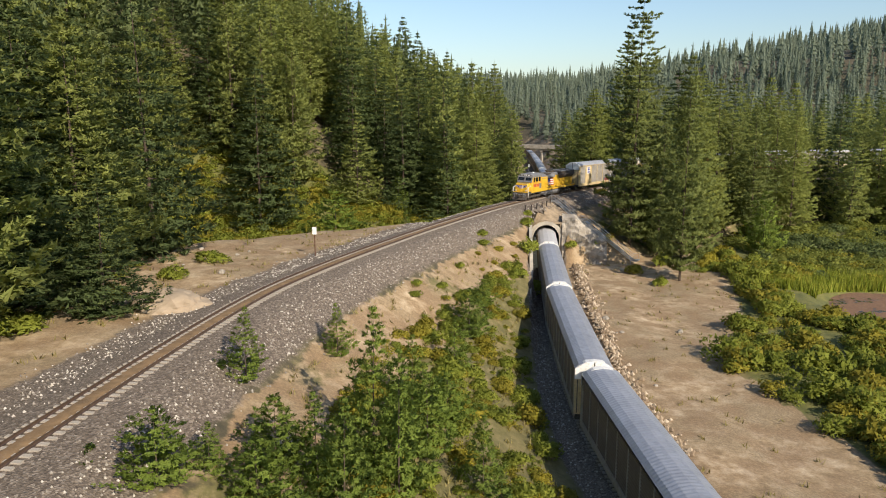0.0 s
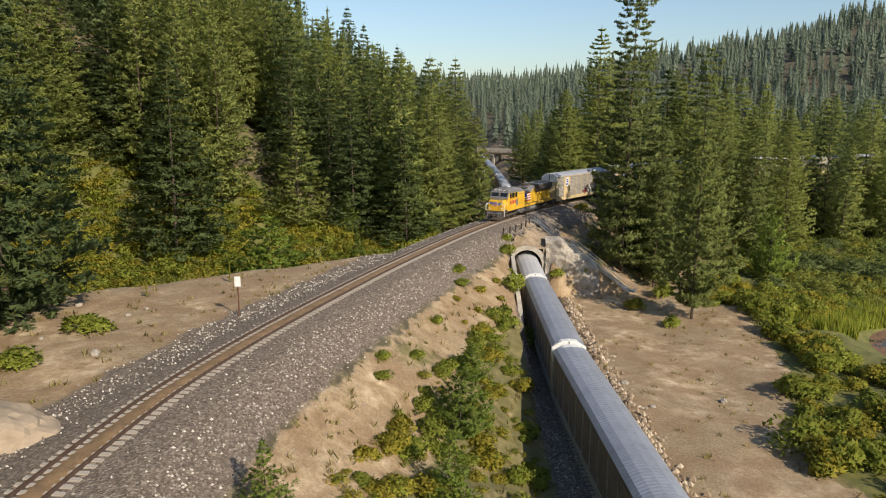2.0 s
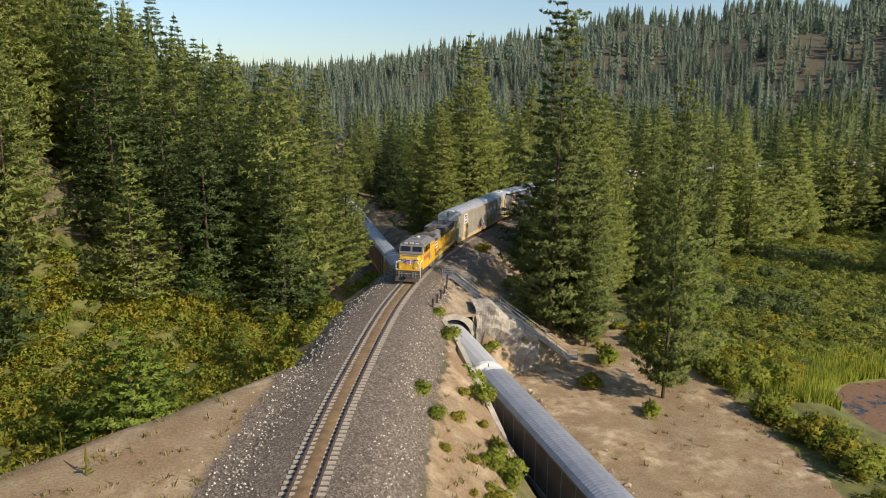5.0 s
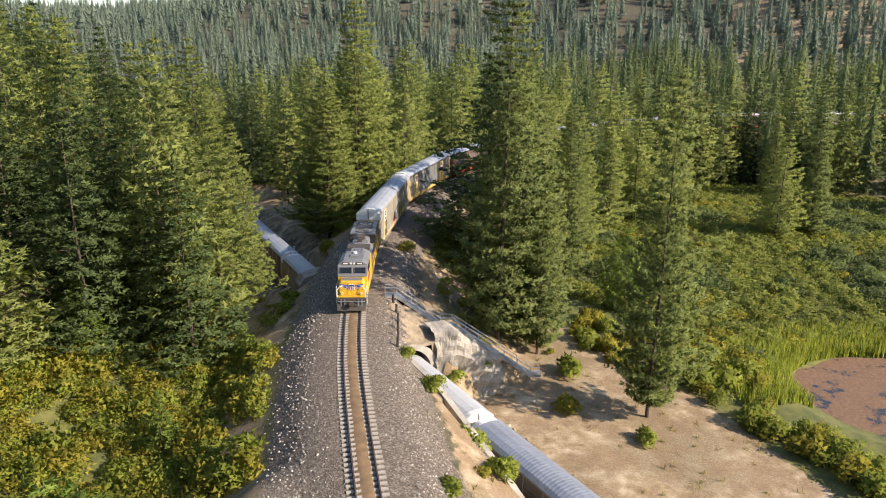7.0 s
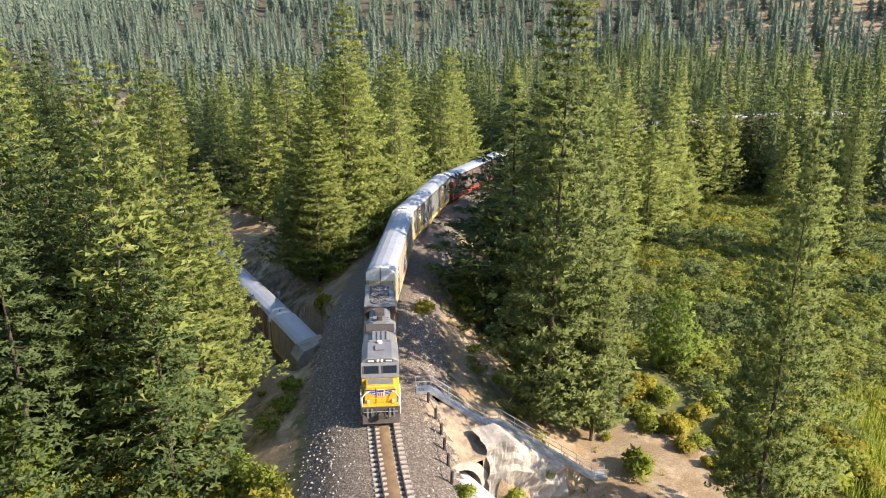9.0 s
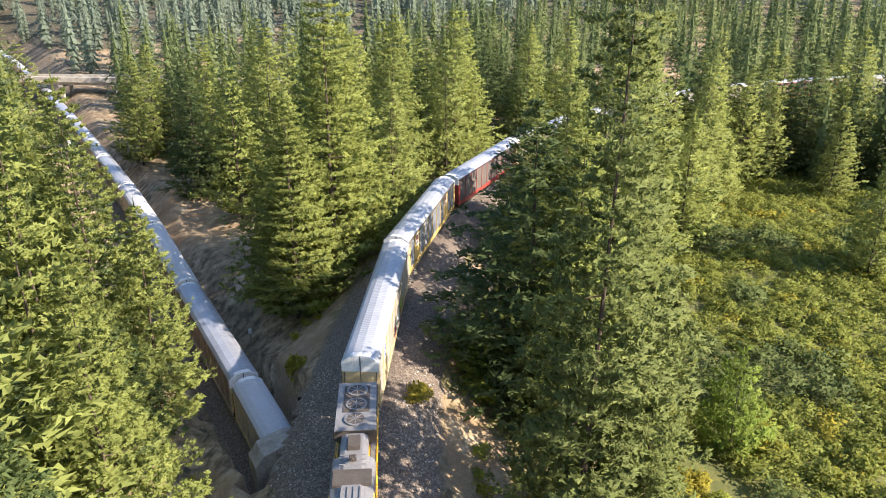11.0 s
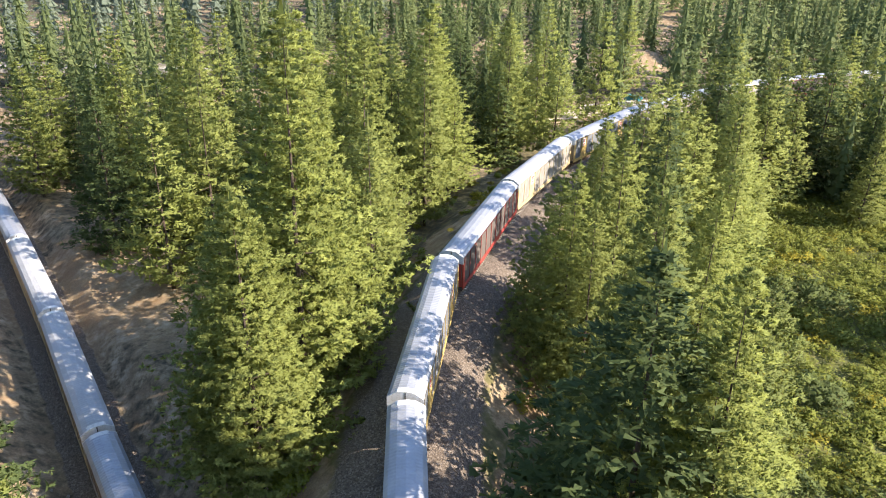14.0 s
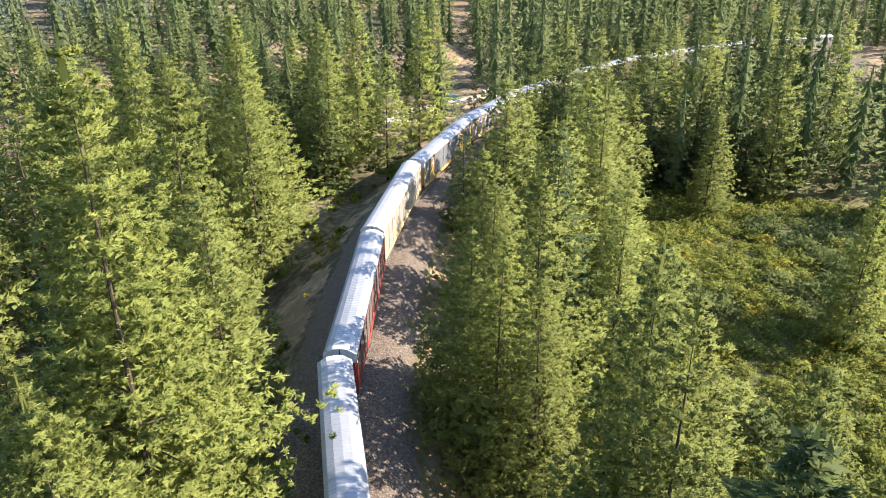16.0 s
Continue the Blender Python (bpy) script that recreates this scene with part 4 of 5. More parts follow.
def locomotive():
    root = new("locomotive")
    tagged(root, "yellow diesel freight locomotive with weathered grey roof and blue wing emblem", "locomotive", group="cars of the train")
    # frame, walkway and underside
    box("frame", (-10.6, -1.45, 1.12), (10.5, 1.45, 1.5), DARK, root, 0.03)
    for sy in (-1, 1):
        a, b = sorted((sy * 1.45, sy * 1.56))
        box("walkway_sill", (-10.4, a, 1.30), (9.0, b, 1.62), YELLOW, root, 0.01)
        a, b = sorted((sy * 1.0, sy * 1.55))
        box("walkway", (-10.4, a, 1.5), (5.2, b, 1.56), GREY, root)
    extrude("fuel_tank", [(-1.42, 1.12), (-1.5, 0.75), (-1.2, 0.32), (1.2, 0.32), (1.5, 0.75), (1.42, 1.12)], -3.4, 3.0, GREY, root, "x", 0.04)
    for sy in (-1, 1):
        bar("air_tank", (3.2, sy * 1.15, 0.9), (4.6, sy * 1.15, 0.9), 0.2, GREY, root, 10)
    for sx in (-1, 1):
        bogie(root, sx * 6.9, 0.53, (-1.75, 0, 1.75), 2.5)
    # pilot and couplers
    for sx in (-1, 1):
        extrude("pilot", [(-1.5, 1.5), (1.5, 1.5), (1.5, 0.45), (0.4, 0.22), (-0.4, 0.22), (-1.5, 0.45)], sx * 10.35, sx * 10.75, DARK, root, "x", 0.03)
        bm = bmesh.new()
        x0, x1 = sorted((sx * 10.7, sx * 11.25))
        add_box(bm, (x0, -0.14, 0.75), (x1, 0.14, 1.02), 0.03)
        add_box(bm, (sx * 11.2 - 0.18, -0.25, 0.7), (sx * 11.2 + 0.15, 0.25, 1.08), 0.06)
        part("coupler", bm, DARK, root)
        for sy in (-0.6, -0.35, 0.35, 0.6):
            tube("air_hose", [(sx * 10.75, sy, 1.2), (sx * 10.95, sy, 1.0), (sx * 10.98, sy, 0.7), (sx * 10.88, sy * 0.85, 0.5)], 0.035, DARK, root)
    extrude("plow", [(10.75, 0.25), (11.05, 0.16), (10.78, 0.8)], -1.45, 1.45, DARK, root, "y")
    for sx, x0 in ((1, 9.7), (-1, -10.3)):
        for sy in (-1, 1):
            w = bmesh.new()
            for k in range(4):
                a, b = sorted((sy * 1.15, sy * 1.58))
                add_box(w, (x0 - 0.28, a, 0.45 + k * 0.3), (x0 + 0.28, b, 0.5 + k * 0.3))
            part("step_well", w, DARK, root)
    # cab with sloped windscreen, nose in front
    extrude("cab", [(5.0, 1.52), (9.05, 1.52), (9.05, 3.15), (8.55, 4.15), (8.35, 4.28), (5.0, 4.28)], -1.52, 1.52, YELLOW, root, "y", 0.05)
    extrude("cab_roof", [(-1.56, 4.1), (-1.5, 4.42), (-1.0, 4.72), (1.0, 4.72), (1.5, 4.42), (1.56, 4.1)], 4.9, 8.62, GREY, root, "x", 0.04, "weathered grey cab roof")
    extrude("windscreen_surround", [(8.98, 3.28), (9.12, 3.2), (8.66, 4.32), (8.4, 4.36)], -1.54, 1.54, GREY, root, "y", 0.02)
    extrude("nose", [(-1.3, 1.52), (1.3, 1.52), (1.3, 2.75), (1.12, 3.05), (-1.12, 3.05), (-1.3, 2.75)], 9.0, 10.25, YELLOW, root, "x", 0.08)
    quad("nose_top", [(9.02, -1.1, 3.07), (10.15, -1.1, 3.07), (10.15, 1.1, 3.07), (9.02, 1.1, 3.07)], YELLOW, root)
    quad("anti_glare_panel", [(9.05, -1.02, 3.084), (10.0, -1.02, 3.084), (10.0, 1.02, 3.084), (9.05, 1.02, 3.084)], GREY, root, 0.012, "matt grey panel in front of the windscreen")
    for sy in (-1.38, -0.14, 0.14, 1.30):
        quad("window_gasket", [(9.0, sy, 3.53), (9.0, sy + 0.08, 3.53), (8.775, sy + 0.08, 4.1), (8.775, sy, 4.1)], DARK, root, 0.03)

    def pane(y0, y1, name="windscreen"):
        t = lambda u: (9.12 - 0.46 * u + 0.012, 3.2 + 1.12 * u)
        (xa, za), (xb, zb) = t(0.3), t(0.8)
        return quad(name, [(xa, y0, za), (xa, y1, za), (xb, y1 * 0.97, zb), (xb, y0 * 0.97, zb)], GLASS, root, 0.02, "dark windscreen glass")
    pane(-1.38, -0.14)
    pane(0.14, 1.38)
    for sy in (-1, 1):
        for x0, x1 in ((5.5, 6.3), (6.55, 7.5), (7.7, 8.35)):
            a, b = sorted((sy * 1.515, sy * 1.545))
            w = box("side_window", (x0, a, 3.28), (x1, b, 4.02), GLASS, root, 0.02, "dark cab side window")
        a, b = sorted((sy * 1.52, sy * 1.532))
        box("grey_band", (5.0, a, 4.05), (8.5, b, 4.2), GREY, root)
        box("red_stripe", (5.0, a, 3.14), (9.0, b, 3.2), RED, root)
        for k in range(4):
            x0 = 8.3 - 0.62 * k
            box("number_bar", (x0 - 0.45, a, 2.3), (x0, b, 2.85), RED, root)
        box("ladder_grille", (5.1, a, 1.9), (5.9, b, 2.9), GREY, root)
    for sy in (-0.16, 0.16):
        bar("headlight", (8.58, sy, 4.5), (8.72, sy, 4.5), 0.11, LAMP, root, 12)
    for sy in (-1, 1):
        a, b = sorted((sy * 0.4, sy * 1.05))
        board = box("number_board", (8.45, a, 4.38), (8.68, b, 4.6), DARK, root, 0.02)
        box("board_bar", (8.66, a + 0.08, 4.42), (8.69, b - 0.08, 4.56), WHITE, board)
        bar("ditch_light", (10.3, sy * 0.98, 1.78), (10.45, sy * 0.98, 1.78), 0.12, LAMP, root, 12)
    box("anticlimber", (10.2, -1.5, 1.48), (10.75, 1.5, 1.58), YELLOW, root, 0.02)
    box("nose_door", (10.25, -0.35, 1.6), (10.29, 0.35, 2.9), YELLOW, root, 0.01)
    # wing emblem of plain bars
    box("emblem_shield", (10.28, -0.3, 2.15), (10.315, 0.3, 2.75), WHITE, root, 0.01)
    for k in range(3):
        box("shield_bar", (10.31, -0.22 + 0.17 * k, 2.2), (10.33, -0.12 + 0.17 * k, 2.5), RED, root)
    box("shield_chief", (10.31, -0.27, 2.54), (10.33, 0.27, 2.72), BLUE, root)
    for sy in (-1, 1):
        for k in range(3):
            z, e = 2.68 - 0.15 * k, 1.28 - 0.24 * k
            quad("wing_bar", [(10.262, sy * 0.34, z - 0.12), (10.262, sy * 0.34, z), (10.262, sy * e, z + 0.1), (10.262, sy * (e - 0.12), z - 0.03)][::sy], BLUE, root, 0.012)
            quad("wing_edge", [(10.268, sy * 0.34, z - 0.15), (10.268, sy * 0.34, z - 0.12), (10.268, sy * (e - 0.12), z - 0.03), (10.268, sy * (e - 0.18), z - 0.06)][::sy], WHITE, root, 0.012)
        tube("front_handrail", [(10.7, sy * 1.45, 0.7), (10.7, sy * 1.45, 2.3), (10.5, sy * 1.2, 2.55), (10.3, sy * 0.9, 2.6)], 0.04, WHITE, root)
        tube("step_handrail", [(10.35, sy * 1.56, 0.6), (10.35, sy * 1.56, 2.45), (9.2, sy * 1.56, 2.6)], 0.035, WHITE, root)
    tube("front_chain_rail", [(10.72, -0.9, 1.55), (10.72, -0.9, 2.2), (10.72, -0.3, 2.2), (10.72, -0.3, 1.55)], 0.025, YELLOW, root)
    tube("front_chain_rail", [(10.72, 0.9, 1.55), (10.72, 0.9, 2.2), (10.72, 0.3, 2.2), (10.72, 0.3, 1.55)], 0.025, YELLOW, root)
    # long hood
    box("inverter_cabinet", (2.4, -1.5, 1.56), (5.0, 1.5, 3.9), YELLOW, root, 0.04)
    box("long_hood", (-10.1, -0.95, 1.56), (2.4, 0.95, 4.0), YELLOW, root, 0.03)
    extrude("hood_roof", [(-1.02, 3.85), (-0.95, 4.2), (-0.6, 4.38), (0.6, 4.38), (0.95, 4.2), (1.02, 3.85)], -3.4, 4.98, GREY, root, "x", 0.03)
    extrude("shoulder_roof", [(-1.53, 3.6), (-1.4, 4.0), (-0.9, 4.25), (0.9, 4.25), (1.4, 4.0), (1.53, 3.6)], -1.0, 4.96, GREY, root, "x", 0.03, "sloping grey hood roof")
    box("blower_housing", (0.6, -1.3, 4.2), (2.2, 1.3, 4.42), DARK, root, 0.05)
    # flared radiator at the rear
    extrude("radiator", [(-0.98, 3.1), (-1.58, 3.75), (-1.55, 4.45), (1.55, 4.45), (1.58, 3.75), (0.98, 3.1)], -9.9, -3.6, DARK, root, "x", 0.04, "flared dark radiator housing")
    box("radiator_rim", (-9.95, -1.5, 4.45), (-3.55, 1.5, 4.55), GREY, root, 0.03)
    for x in (-8.7, -6.75, -4.8):
        fan = bar("radiator_fan", (x, 0, 4.53), (x, 0, 4.68), 0.82, GREY, root, 24)
        bar("fan_grille", (x, 0, 4.66), (x, 0, 4.70), 0.66, DARK, fan, 24)
        for a in range(4):
            bm = bmesh.new()
            add_box(bm, (-0.72, -0.03, 4.70), (0.72, 0.03, 4.73), 0, Matrix.Translation((x, 0, 0)) @ Matrix.Rotation(a * 0.785, 4, "Z"))
            part("fan_bar", bm, GREY, fan)
    for k in range(4):
        box("roof_rib", (2.4, -0.66 + 0.4 * k, 4.38), (4.7, -0.54 + 0.4 * k, 4.46), GREY, root, 0.02)
    box("radiator_screen", (-9.4, -1.0, 4.55), (-5.8, 1.0, 4.6), DARK, root, 0.01, "dark screen under the radiator fans")
    for sy in (-1.05, -0.72, 0.72, 1.05):
        box("uncoupling_bracket", (10.74, sy - 0.08, 0.55), (10.86, sy + 0.08, 1.35), GREY, root, 0.02)
    bar("uncoupling_lever", (10.84, -1.35, 1.1), (10.84, 1.35, 1.1), 0.03, STEEL, root)
    box("exhaust_outlet", (-2.8, -0.45, 4.35), (-1.4, 0.45, 4.72), DARK, root, 0.05)
    for k in range(3):
        bar("roof_hatch_bar", (-0.9 + k * 0.5, -0.9, 4.4), (-0.9 + k * 0.5, 0.9, 4.4), 0.04, GREY, root)
    for k, (dy, ln) in enumerate(((-0.15, 0.5), (0, 0.62), (0.15, 0.45))):
        bm = bmesh.new()
        add_cyl(bm, (-0.3, dy, 4.85), (-0.3 + ln, dy, 4.85), 0.05, 8, 0.13)
        part("horn", bm, DARK, root)
    box("horn_bracket", (-0.4, -0.25, 4.35), (-0.2, 0.25, 4.82), DARK, root, 0.02)
    box("antenna_box", (6.3, -0.4, 4.72), (7.2, 0.4, 4.86), GREY, root, 0.04)
    bar("antenna_dome", (5.6, 0, 4.7), (5.6, 0, 4.88), 0.22, WHITE, root, 12)
    box("cooling_unit", (5.2, -0.9, 4.7), (5.45, 0.9, 4.85), GREY, root, 0.03)
    # side details
    for sy in (-1, 1):
        a, b = sorted((sy * 0.95, sy * 0.975))
        for k in range(9):
            x0 = -9.8 + k * 1.28
            d = box("hood_door", (x0, a, 1.65), (x0 + 1.2, b, 3.0 if x0 < -3.6 else 3.55), YELLOW, root, 0.008)
            box("latch", (x0 + 1.08, min(a, b) - 0.01, 2.4), (x0 + 1.13, max(a, b) + 0.01, 2.55), DARK, d)
        a, b = sorted((sy * 1.5, sy * 1.53))
        for k in range(7):
            box("louvre", (2.55, a, 1.75 + k * 0.22), (4.85, b, 1.86 + k * 0.22), YELLOW, root)
        # flag of plain stripes behind the cab
        a, b = sorted((sy * 0.976, sy * 0.99))
        for k in range(7):
            box("flag_stripe", (-1.5 + 0.06 * k, a, 2.0 + 0.2 * k), (1.2 - 0.1 * (k % 2), b, 2.2 + 0.2 * k), RED if k % 2 == 0 else WHITE, root)
        box("flag_canton", (0.2, min(a, b) - 0.005, 2.7), (1.2, max(a, b) + 0.005, 3.4), BLUE, root)
        pts = [(-10.3, sy * 1.52, 2.55), (2.2, sy * 1.52, 2.55)]
        tube("handrail", pts, 0.025, YELLOW, root)
        for k in range(9):
            x0 = -10.2 + k * 1.54
            bar("stanchion", (x0, sy * 1.52, 1.55), (x0, sy * 1.52, 2.55), 0.022, YELLOW, root, 6)
    return root


LOCO_S = UPPER.nearest(14.0, 130.1)
locomotive().matrix_basis = put_on(UPPER, LOCO_S + 11.0, 0, 6.9)
s = LOCO_S + 11.3 * 2 + CAR / 2
upper_kinds = {
    "tan": autorack(CREAM, CREAM, PANEL, ROOFM, "cream autorack freight car with tan panels and graffiti", (1,), None, strokes=True),
    "grey": autorack(OCHRE, CREAM, PANEL_GREY, ROOFM, "yellow autorack freight car with grey panels and red emblem plates", (1, 8), OCHRE),
    "red": autorack(RED, RED, PANEL_BROWN, ROOFM, "weathered red autorack freight car with dirty panels", (), None),
    "clean": autorack(CREAM, CREAM, PANEL, ROOF_WHITE, "cream autorack freight car with pale ribbed roof", (2,), None),
    "brown": autorack(PANEL, CREAM, PANEL_BROWN, ROOF_DULL, "brown autorack freight car with dull grey ribbed roof", (), None),
    "white": autorack(CREAM, CREAM, PANEL_BROWN, ROOF_WHITE, "autorack freight car with white ribbed roof", (), None),
}
first = dict.fromkeys(upper_kinds, True)


def next_car(kind, m):
    if first[kind]:
        upper_kinds[kind].matrix_basis = m
        first[kind] = False
    else:
        copy_thing(upper_kinds[kind], m)


for k, kind in enumerate(("tan", "grey", "red", "clean", "grey", "tan", "clean", "red", "clean", "grey", "clean", "clean", "tan")):
    if s < UPPER.length - 15 or first[kind]:
        next_car(kind, put_on(UPPER, s, 0))
    s += CAR
s = LOWER.nearest(17.3, 112.9) - CAR * 4.5
k = 0
while s < LOWER.length - 20:
    x, y, _ = LOWER.at(s)
    kind = ("brown", "brown", "brown", "brown", "brown", "white", "clean", "brown", "white", "clean", "brown", "clean")[k % 12]
    next_car(kind, put_on(LOWER, s, RAIL_LOW))
    s += CAR
    k += 1


# ---- tunnel, stairs and small structures ----
def along_lower(du_wanted, y0, y1):
    """Place on the lower line at that distance from the upper one."""
    best = None
    for q in np.arange(LOWER.nearest(17, y0), LOWER.nearest(25, y1), 0.25):
        x, y, a = LOWER.at(q)
        d, _ = UPPER.signed(np.array([x]), np.array([y]))
        if best is None or abs(d[0] - du_wanted) < best[0]:
            best = (abs(d[0] - du_wanted), q)
    return best[1]


S_SOUTH, S_NORTH = along_lower(PORTAL, 100, 150), along_lower(-PORTAL_N, 120, 190)
ARCH = [(2.35 * math.cos(a), 3.9 + 2.6 * math.sin(a)) for a in np.linspace(0, math.pi, 15)]
ARCH = [(2.35, -0.9)] + ARCH + [(-2.35, -0.9)]


def portal(name, s, way):
    """Concrete headwall with an arched opening; way is +1 where the bore runs on towards greater s."""
    x, y, a = LOWER.at(s)
    m = Matrix.Translation((x, y, RAIL_LOW)) @ Matrix.Rotation(a - math.pi / 2, 4, "Z")
    root = new(name)
    tagged(root, "weathered concrete railway tunnel portal with arched opening", "tunnel portal", kind="structure")
    bm = bmesh.new()
    outer = [(3.3, -0.9), (3.3, 5.6), (2.4, 6.8), (0, 7.2), (-2.4, 6.8), (-3.3, 5.6), (-3.3, -0.9)] if way < 0 else [(3.2, -0.9), (3.2, 4.4), (2.75, 5.8), (1.6, 6.85), (0, 7.2), (-1.6, 6.85), (-2.7, 5.9), (-3.05, 4.6), (-3.05, -0.9)]
    # sample the outer edge at as many places as the arch has
    pts = np.array(outer)
    cum = np.r_[0, np.cumsum(np.hypot(*np.diff(pts, axis=0).T))]
    q = np.linspace(0, cum[-1], len(ARCH))
    out = list(zip(np.interp(q, cum, pts[:, 0]), np.interp(q, cum, pts[:, 1])))
    rows = []
    for k in (-0.35, 2.2):
        rows.append(([bm.verts.new(m @ Vector((u, k * way, v))) for u, v in ARCH], [bm.verts.new(m @ Vector((u, k * way, v))) for u, v in out]))
    for i in range(len(ARCH) - 1):
        for r in (0, 1):
            bm.faces.new((rows[r][0][i], rows[r][0][i + 1], rows[r][1][i + 1], rows[r][1][i]))
        bm.faces.new((rows[0][1][i], rows[0][1][i + 1], rows[1][1][i + 1], rows[1][1][i]))
        bm.faces.new((rows[0][0][i], rows[0][0][i + 1], rows[1][0][i + 1], rows[1][0][i]))
    part("headwall", bm, CONCRETE if way > 0 else ROCK, root)
    return root


portal("tunnel_portal_south", S_SOUTH, 1)
portal("tunnel_portal_north", S_NORTH, -1)


def earth_cover():
    """Sandy earth that runs from the track's shoulder down onto the rim of the south portal."""
    V, F, US, KS = [], [], np.linspace(-3.3, 6.2, 26), np.r_[-0.06, np.linspace(0.0, 1.0, 16)]
    for k in KS:
        for u in US:
            x, y, a = LOWER.at(S_SOUTH - 0.25 + 6.5 * max(k, 0.0) + min(k, 0.0))
            x, y = x + math.sin(a) * u, y - math.cos(a) * u
            rim = RAIL_LOW + 3.9 + 3.35 * math.sqrt(max(0.0, 1 - (u / 3.3) ** 2))
            rim = max(rim, RAIL_LOW + 7.0) if u > 1.4 else rim
            du, _ = UPPER.signed(np.array([x]), np.array([y]))
            top = -0.62 - max(0.0, float(du[0]) - 3.9) / 1.6 + 0.03
            f = min(1.0, max(k, 0.0) * 2.2)
            z = rim + (top - rim) * f * f * (3 - 2 * f) + 0.12 * float(wobble(x, y, 1.9)) * math.sin(math.pi * max(k, 0.0))
            z = z if top > rim else min(z, rim)
            if k < 0:      # the face that drops from the rim to the headwall and, beside the arch, to the ground
                z = rim - 0.3 if u < 2.5 else -10.5
            V.append((x, y, z))
    n = len(US)
    F = [(i * n + j, i * n + j + 1, (i + 1) * n + j + 1, (i + 1) * n + j) for i in range(len(KS) - 1) for j in range(n - 1)]
    tagged(mesh_ob("earth_bank", V, F, plain("bank_sand", (0.30, 0.23, 0.15), 0.95, scale=1.1, var=0.35, dirt=(0.14, 0.105, 0.065))), "sandy earth bank covering the tunnel's mouth", "ground", kind="structure")


earth_cover()
V, F = [], []
n = len(ARCH)
S = np.arange(S_SOUTH, S_NORTH + 0.5, 1.0)
for k, q in enumerate(S):
    x, y, a = LOWER.at(q)
    V += [(x + math.sin(a) * u, y - math.cos(a) * u, RAIL_LOW + v) for u, v in ARCH]
    if k:
        F += [((k - 1) * n + i, (k - 1) * n + i + 1, k * n + i + 1, k * n + i) for i in range(n - 1)]
tagged(mesh_ob("tunnel_lining", V, F, CONCRETE), "concrete lining of the railway tunnel", "tunnel", kind="structure")


def retaining_wall():
    """Concrete wall that steps down along the west side of the lower line."""
    V, F = [], []
    for k, q in enumerate(np.arange(LOWER.nearest(15, 84), S_SOUTH + 0.5, 1.0)):
        x, y, a = LOWER.at(q)
        top = float(WALL_TOP(y)) + 0.25
        w = float(WALL_OFF(y))
        for o, z in ((0.15 - w, -11.4), (0.05 - w, top), (-0.45 - w, top), (-0.55 - w, -11.4)):
            V.append((x + math.sin(a) * o, y - math.cos(a) * o, z))
        if k:
            F += [((k - 1) * 4 + i, (k - 1) * 4 + (i + 1) % 4, k * 4 + (i + 1) % 4, k * 4 + i) for i in range(4)]
    n = len(V)
    F += [(0, 1, 2, 3), (n - 4, n - 3, n - 2, n - 1)]
    tagged(mesh_ob("retaining_wall", V, F, CONCRETE), "pale concrete retaining wall beside the lower track", "wall", kind="structure")


retaining_wall()


def boulder(name, x, y, z, sx, sy, sz, seed, mat=ROCK, label="", category="rock"):
    bm = bmesh.new()
    bmesh.ops.create_icosphere(bm, subdivisions=4, radius=1.0)
    for v in bm.verts:
        d = 1 + 0.3 * noise.noise(v.co * 1.3 + Vector((seed, 0, 0))) + 0.12 * noise.noise(v.co * 4 + Vector((0, seed, 0)))
        v.co *= d
    o = part(name, bm, mat)
    tagged(o, label, category)
    o.matrix_basis = pose(x, y, z, 0, 0, seed * 40) @ Matrix.Diagonal((sx, sy, sz, 1))
    return o


def rock_wall():
    """Pale rough face that runs from the portal down beside the stairway."""
    x, y, a = LOWER.at(S_SOUTH)
    m = Matrix.Translation((x, y, 0)) @ Matrix.Rotation(a - math.pi / 2, 4, "Z")
    V, F = [], []
    nu, nv = 34, 22
    for i in range(nu):
        u = 2.8 + i * 7.8 / (nu - 1)
        top = -2.5 - max(0, u - 5) * 0.72
        for j in range(nv):
            f = j / (nv - 1)
            z = -11.4 + (top + 11.4) * min(1, f * 1.25)
            back = 2.2 * max(0, f - 0.8) / 0.2
            p = Vector((u, -0.5 - 0.10 * (u - 4) - (1 - f) * 0.9 + back, z + 0.2 * back))
            d = 0.7 * noise.noise(p * 0.45) + 0.35 * noise.noise(p * 1.3) + 0.12 * noise.noise(p * 4)
            V.append(m @ (p + Vector((0.15 * d, -d, 0.2 * d))))
        if i:
            F += [((i - 1) * nv + j, i * nv + j, i * nv + j + 1, (i - 1) * nv + j + 1) for j in range(nv - 1)]
    tagged(mesh_ob("rock_wall", V, F, ROCK), "pale rough rock face beside the tunnel portal", "rock face", kind="structure")


rock_wall()
boulder("sand_mound", -23, 59, -1.0, 3.6, 2.8, 1.6, 4, plain("pale_sand", (0.36, 0.28, 0.19), 0.95, scale=1.5, var=0.2), "heap of pale sand beside the track", "sand pile")
_r2 = random.Random(4)
for k in range(16):
    px, py = _r2.choice(((21 + _r2.uniform(-1, 1.5), _r2.uniform(60, 112)), (_r2.uniform(-32, -20), _r2.uniform(60, 88)), (29 + _r2.uniform(-6, 2), _r2.uniform(172, 200)), (_r2.uniform(22, 32), _r2.uniform(70, 120))))
    r = _r2.uniform(0.15, 0.4)
    boulder("loose_rock", px, py, z_at(px, py) + r * 0.3, r, r * 0.8, r * 0.7, k, ROCK, "loose pale rock lying on the ground")


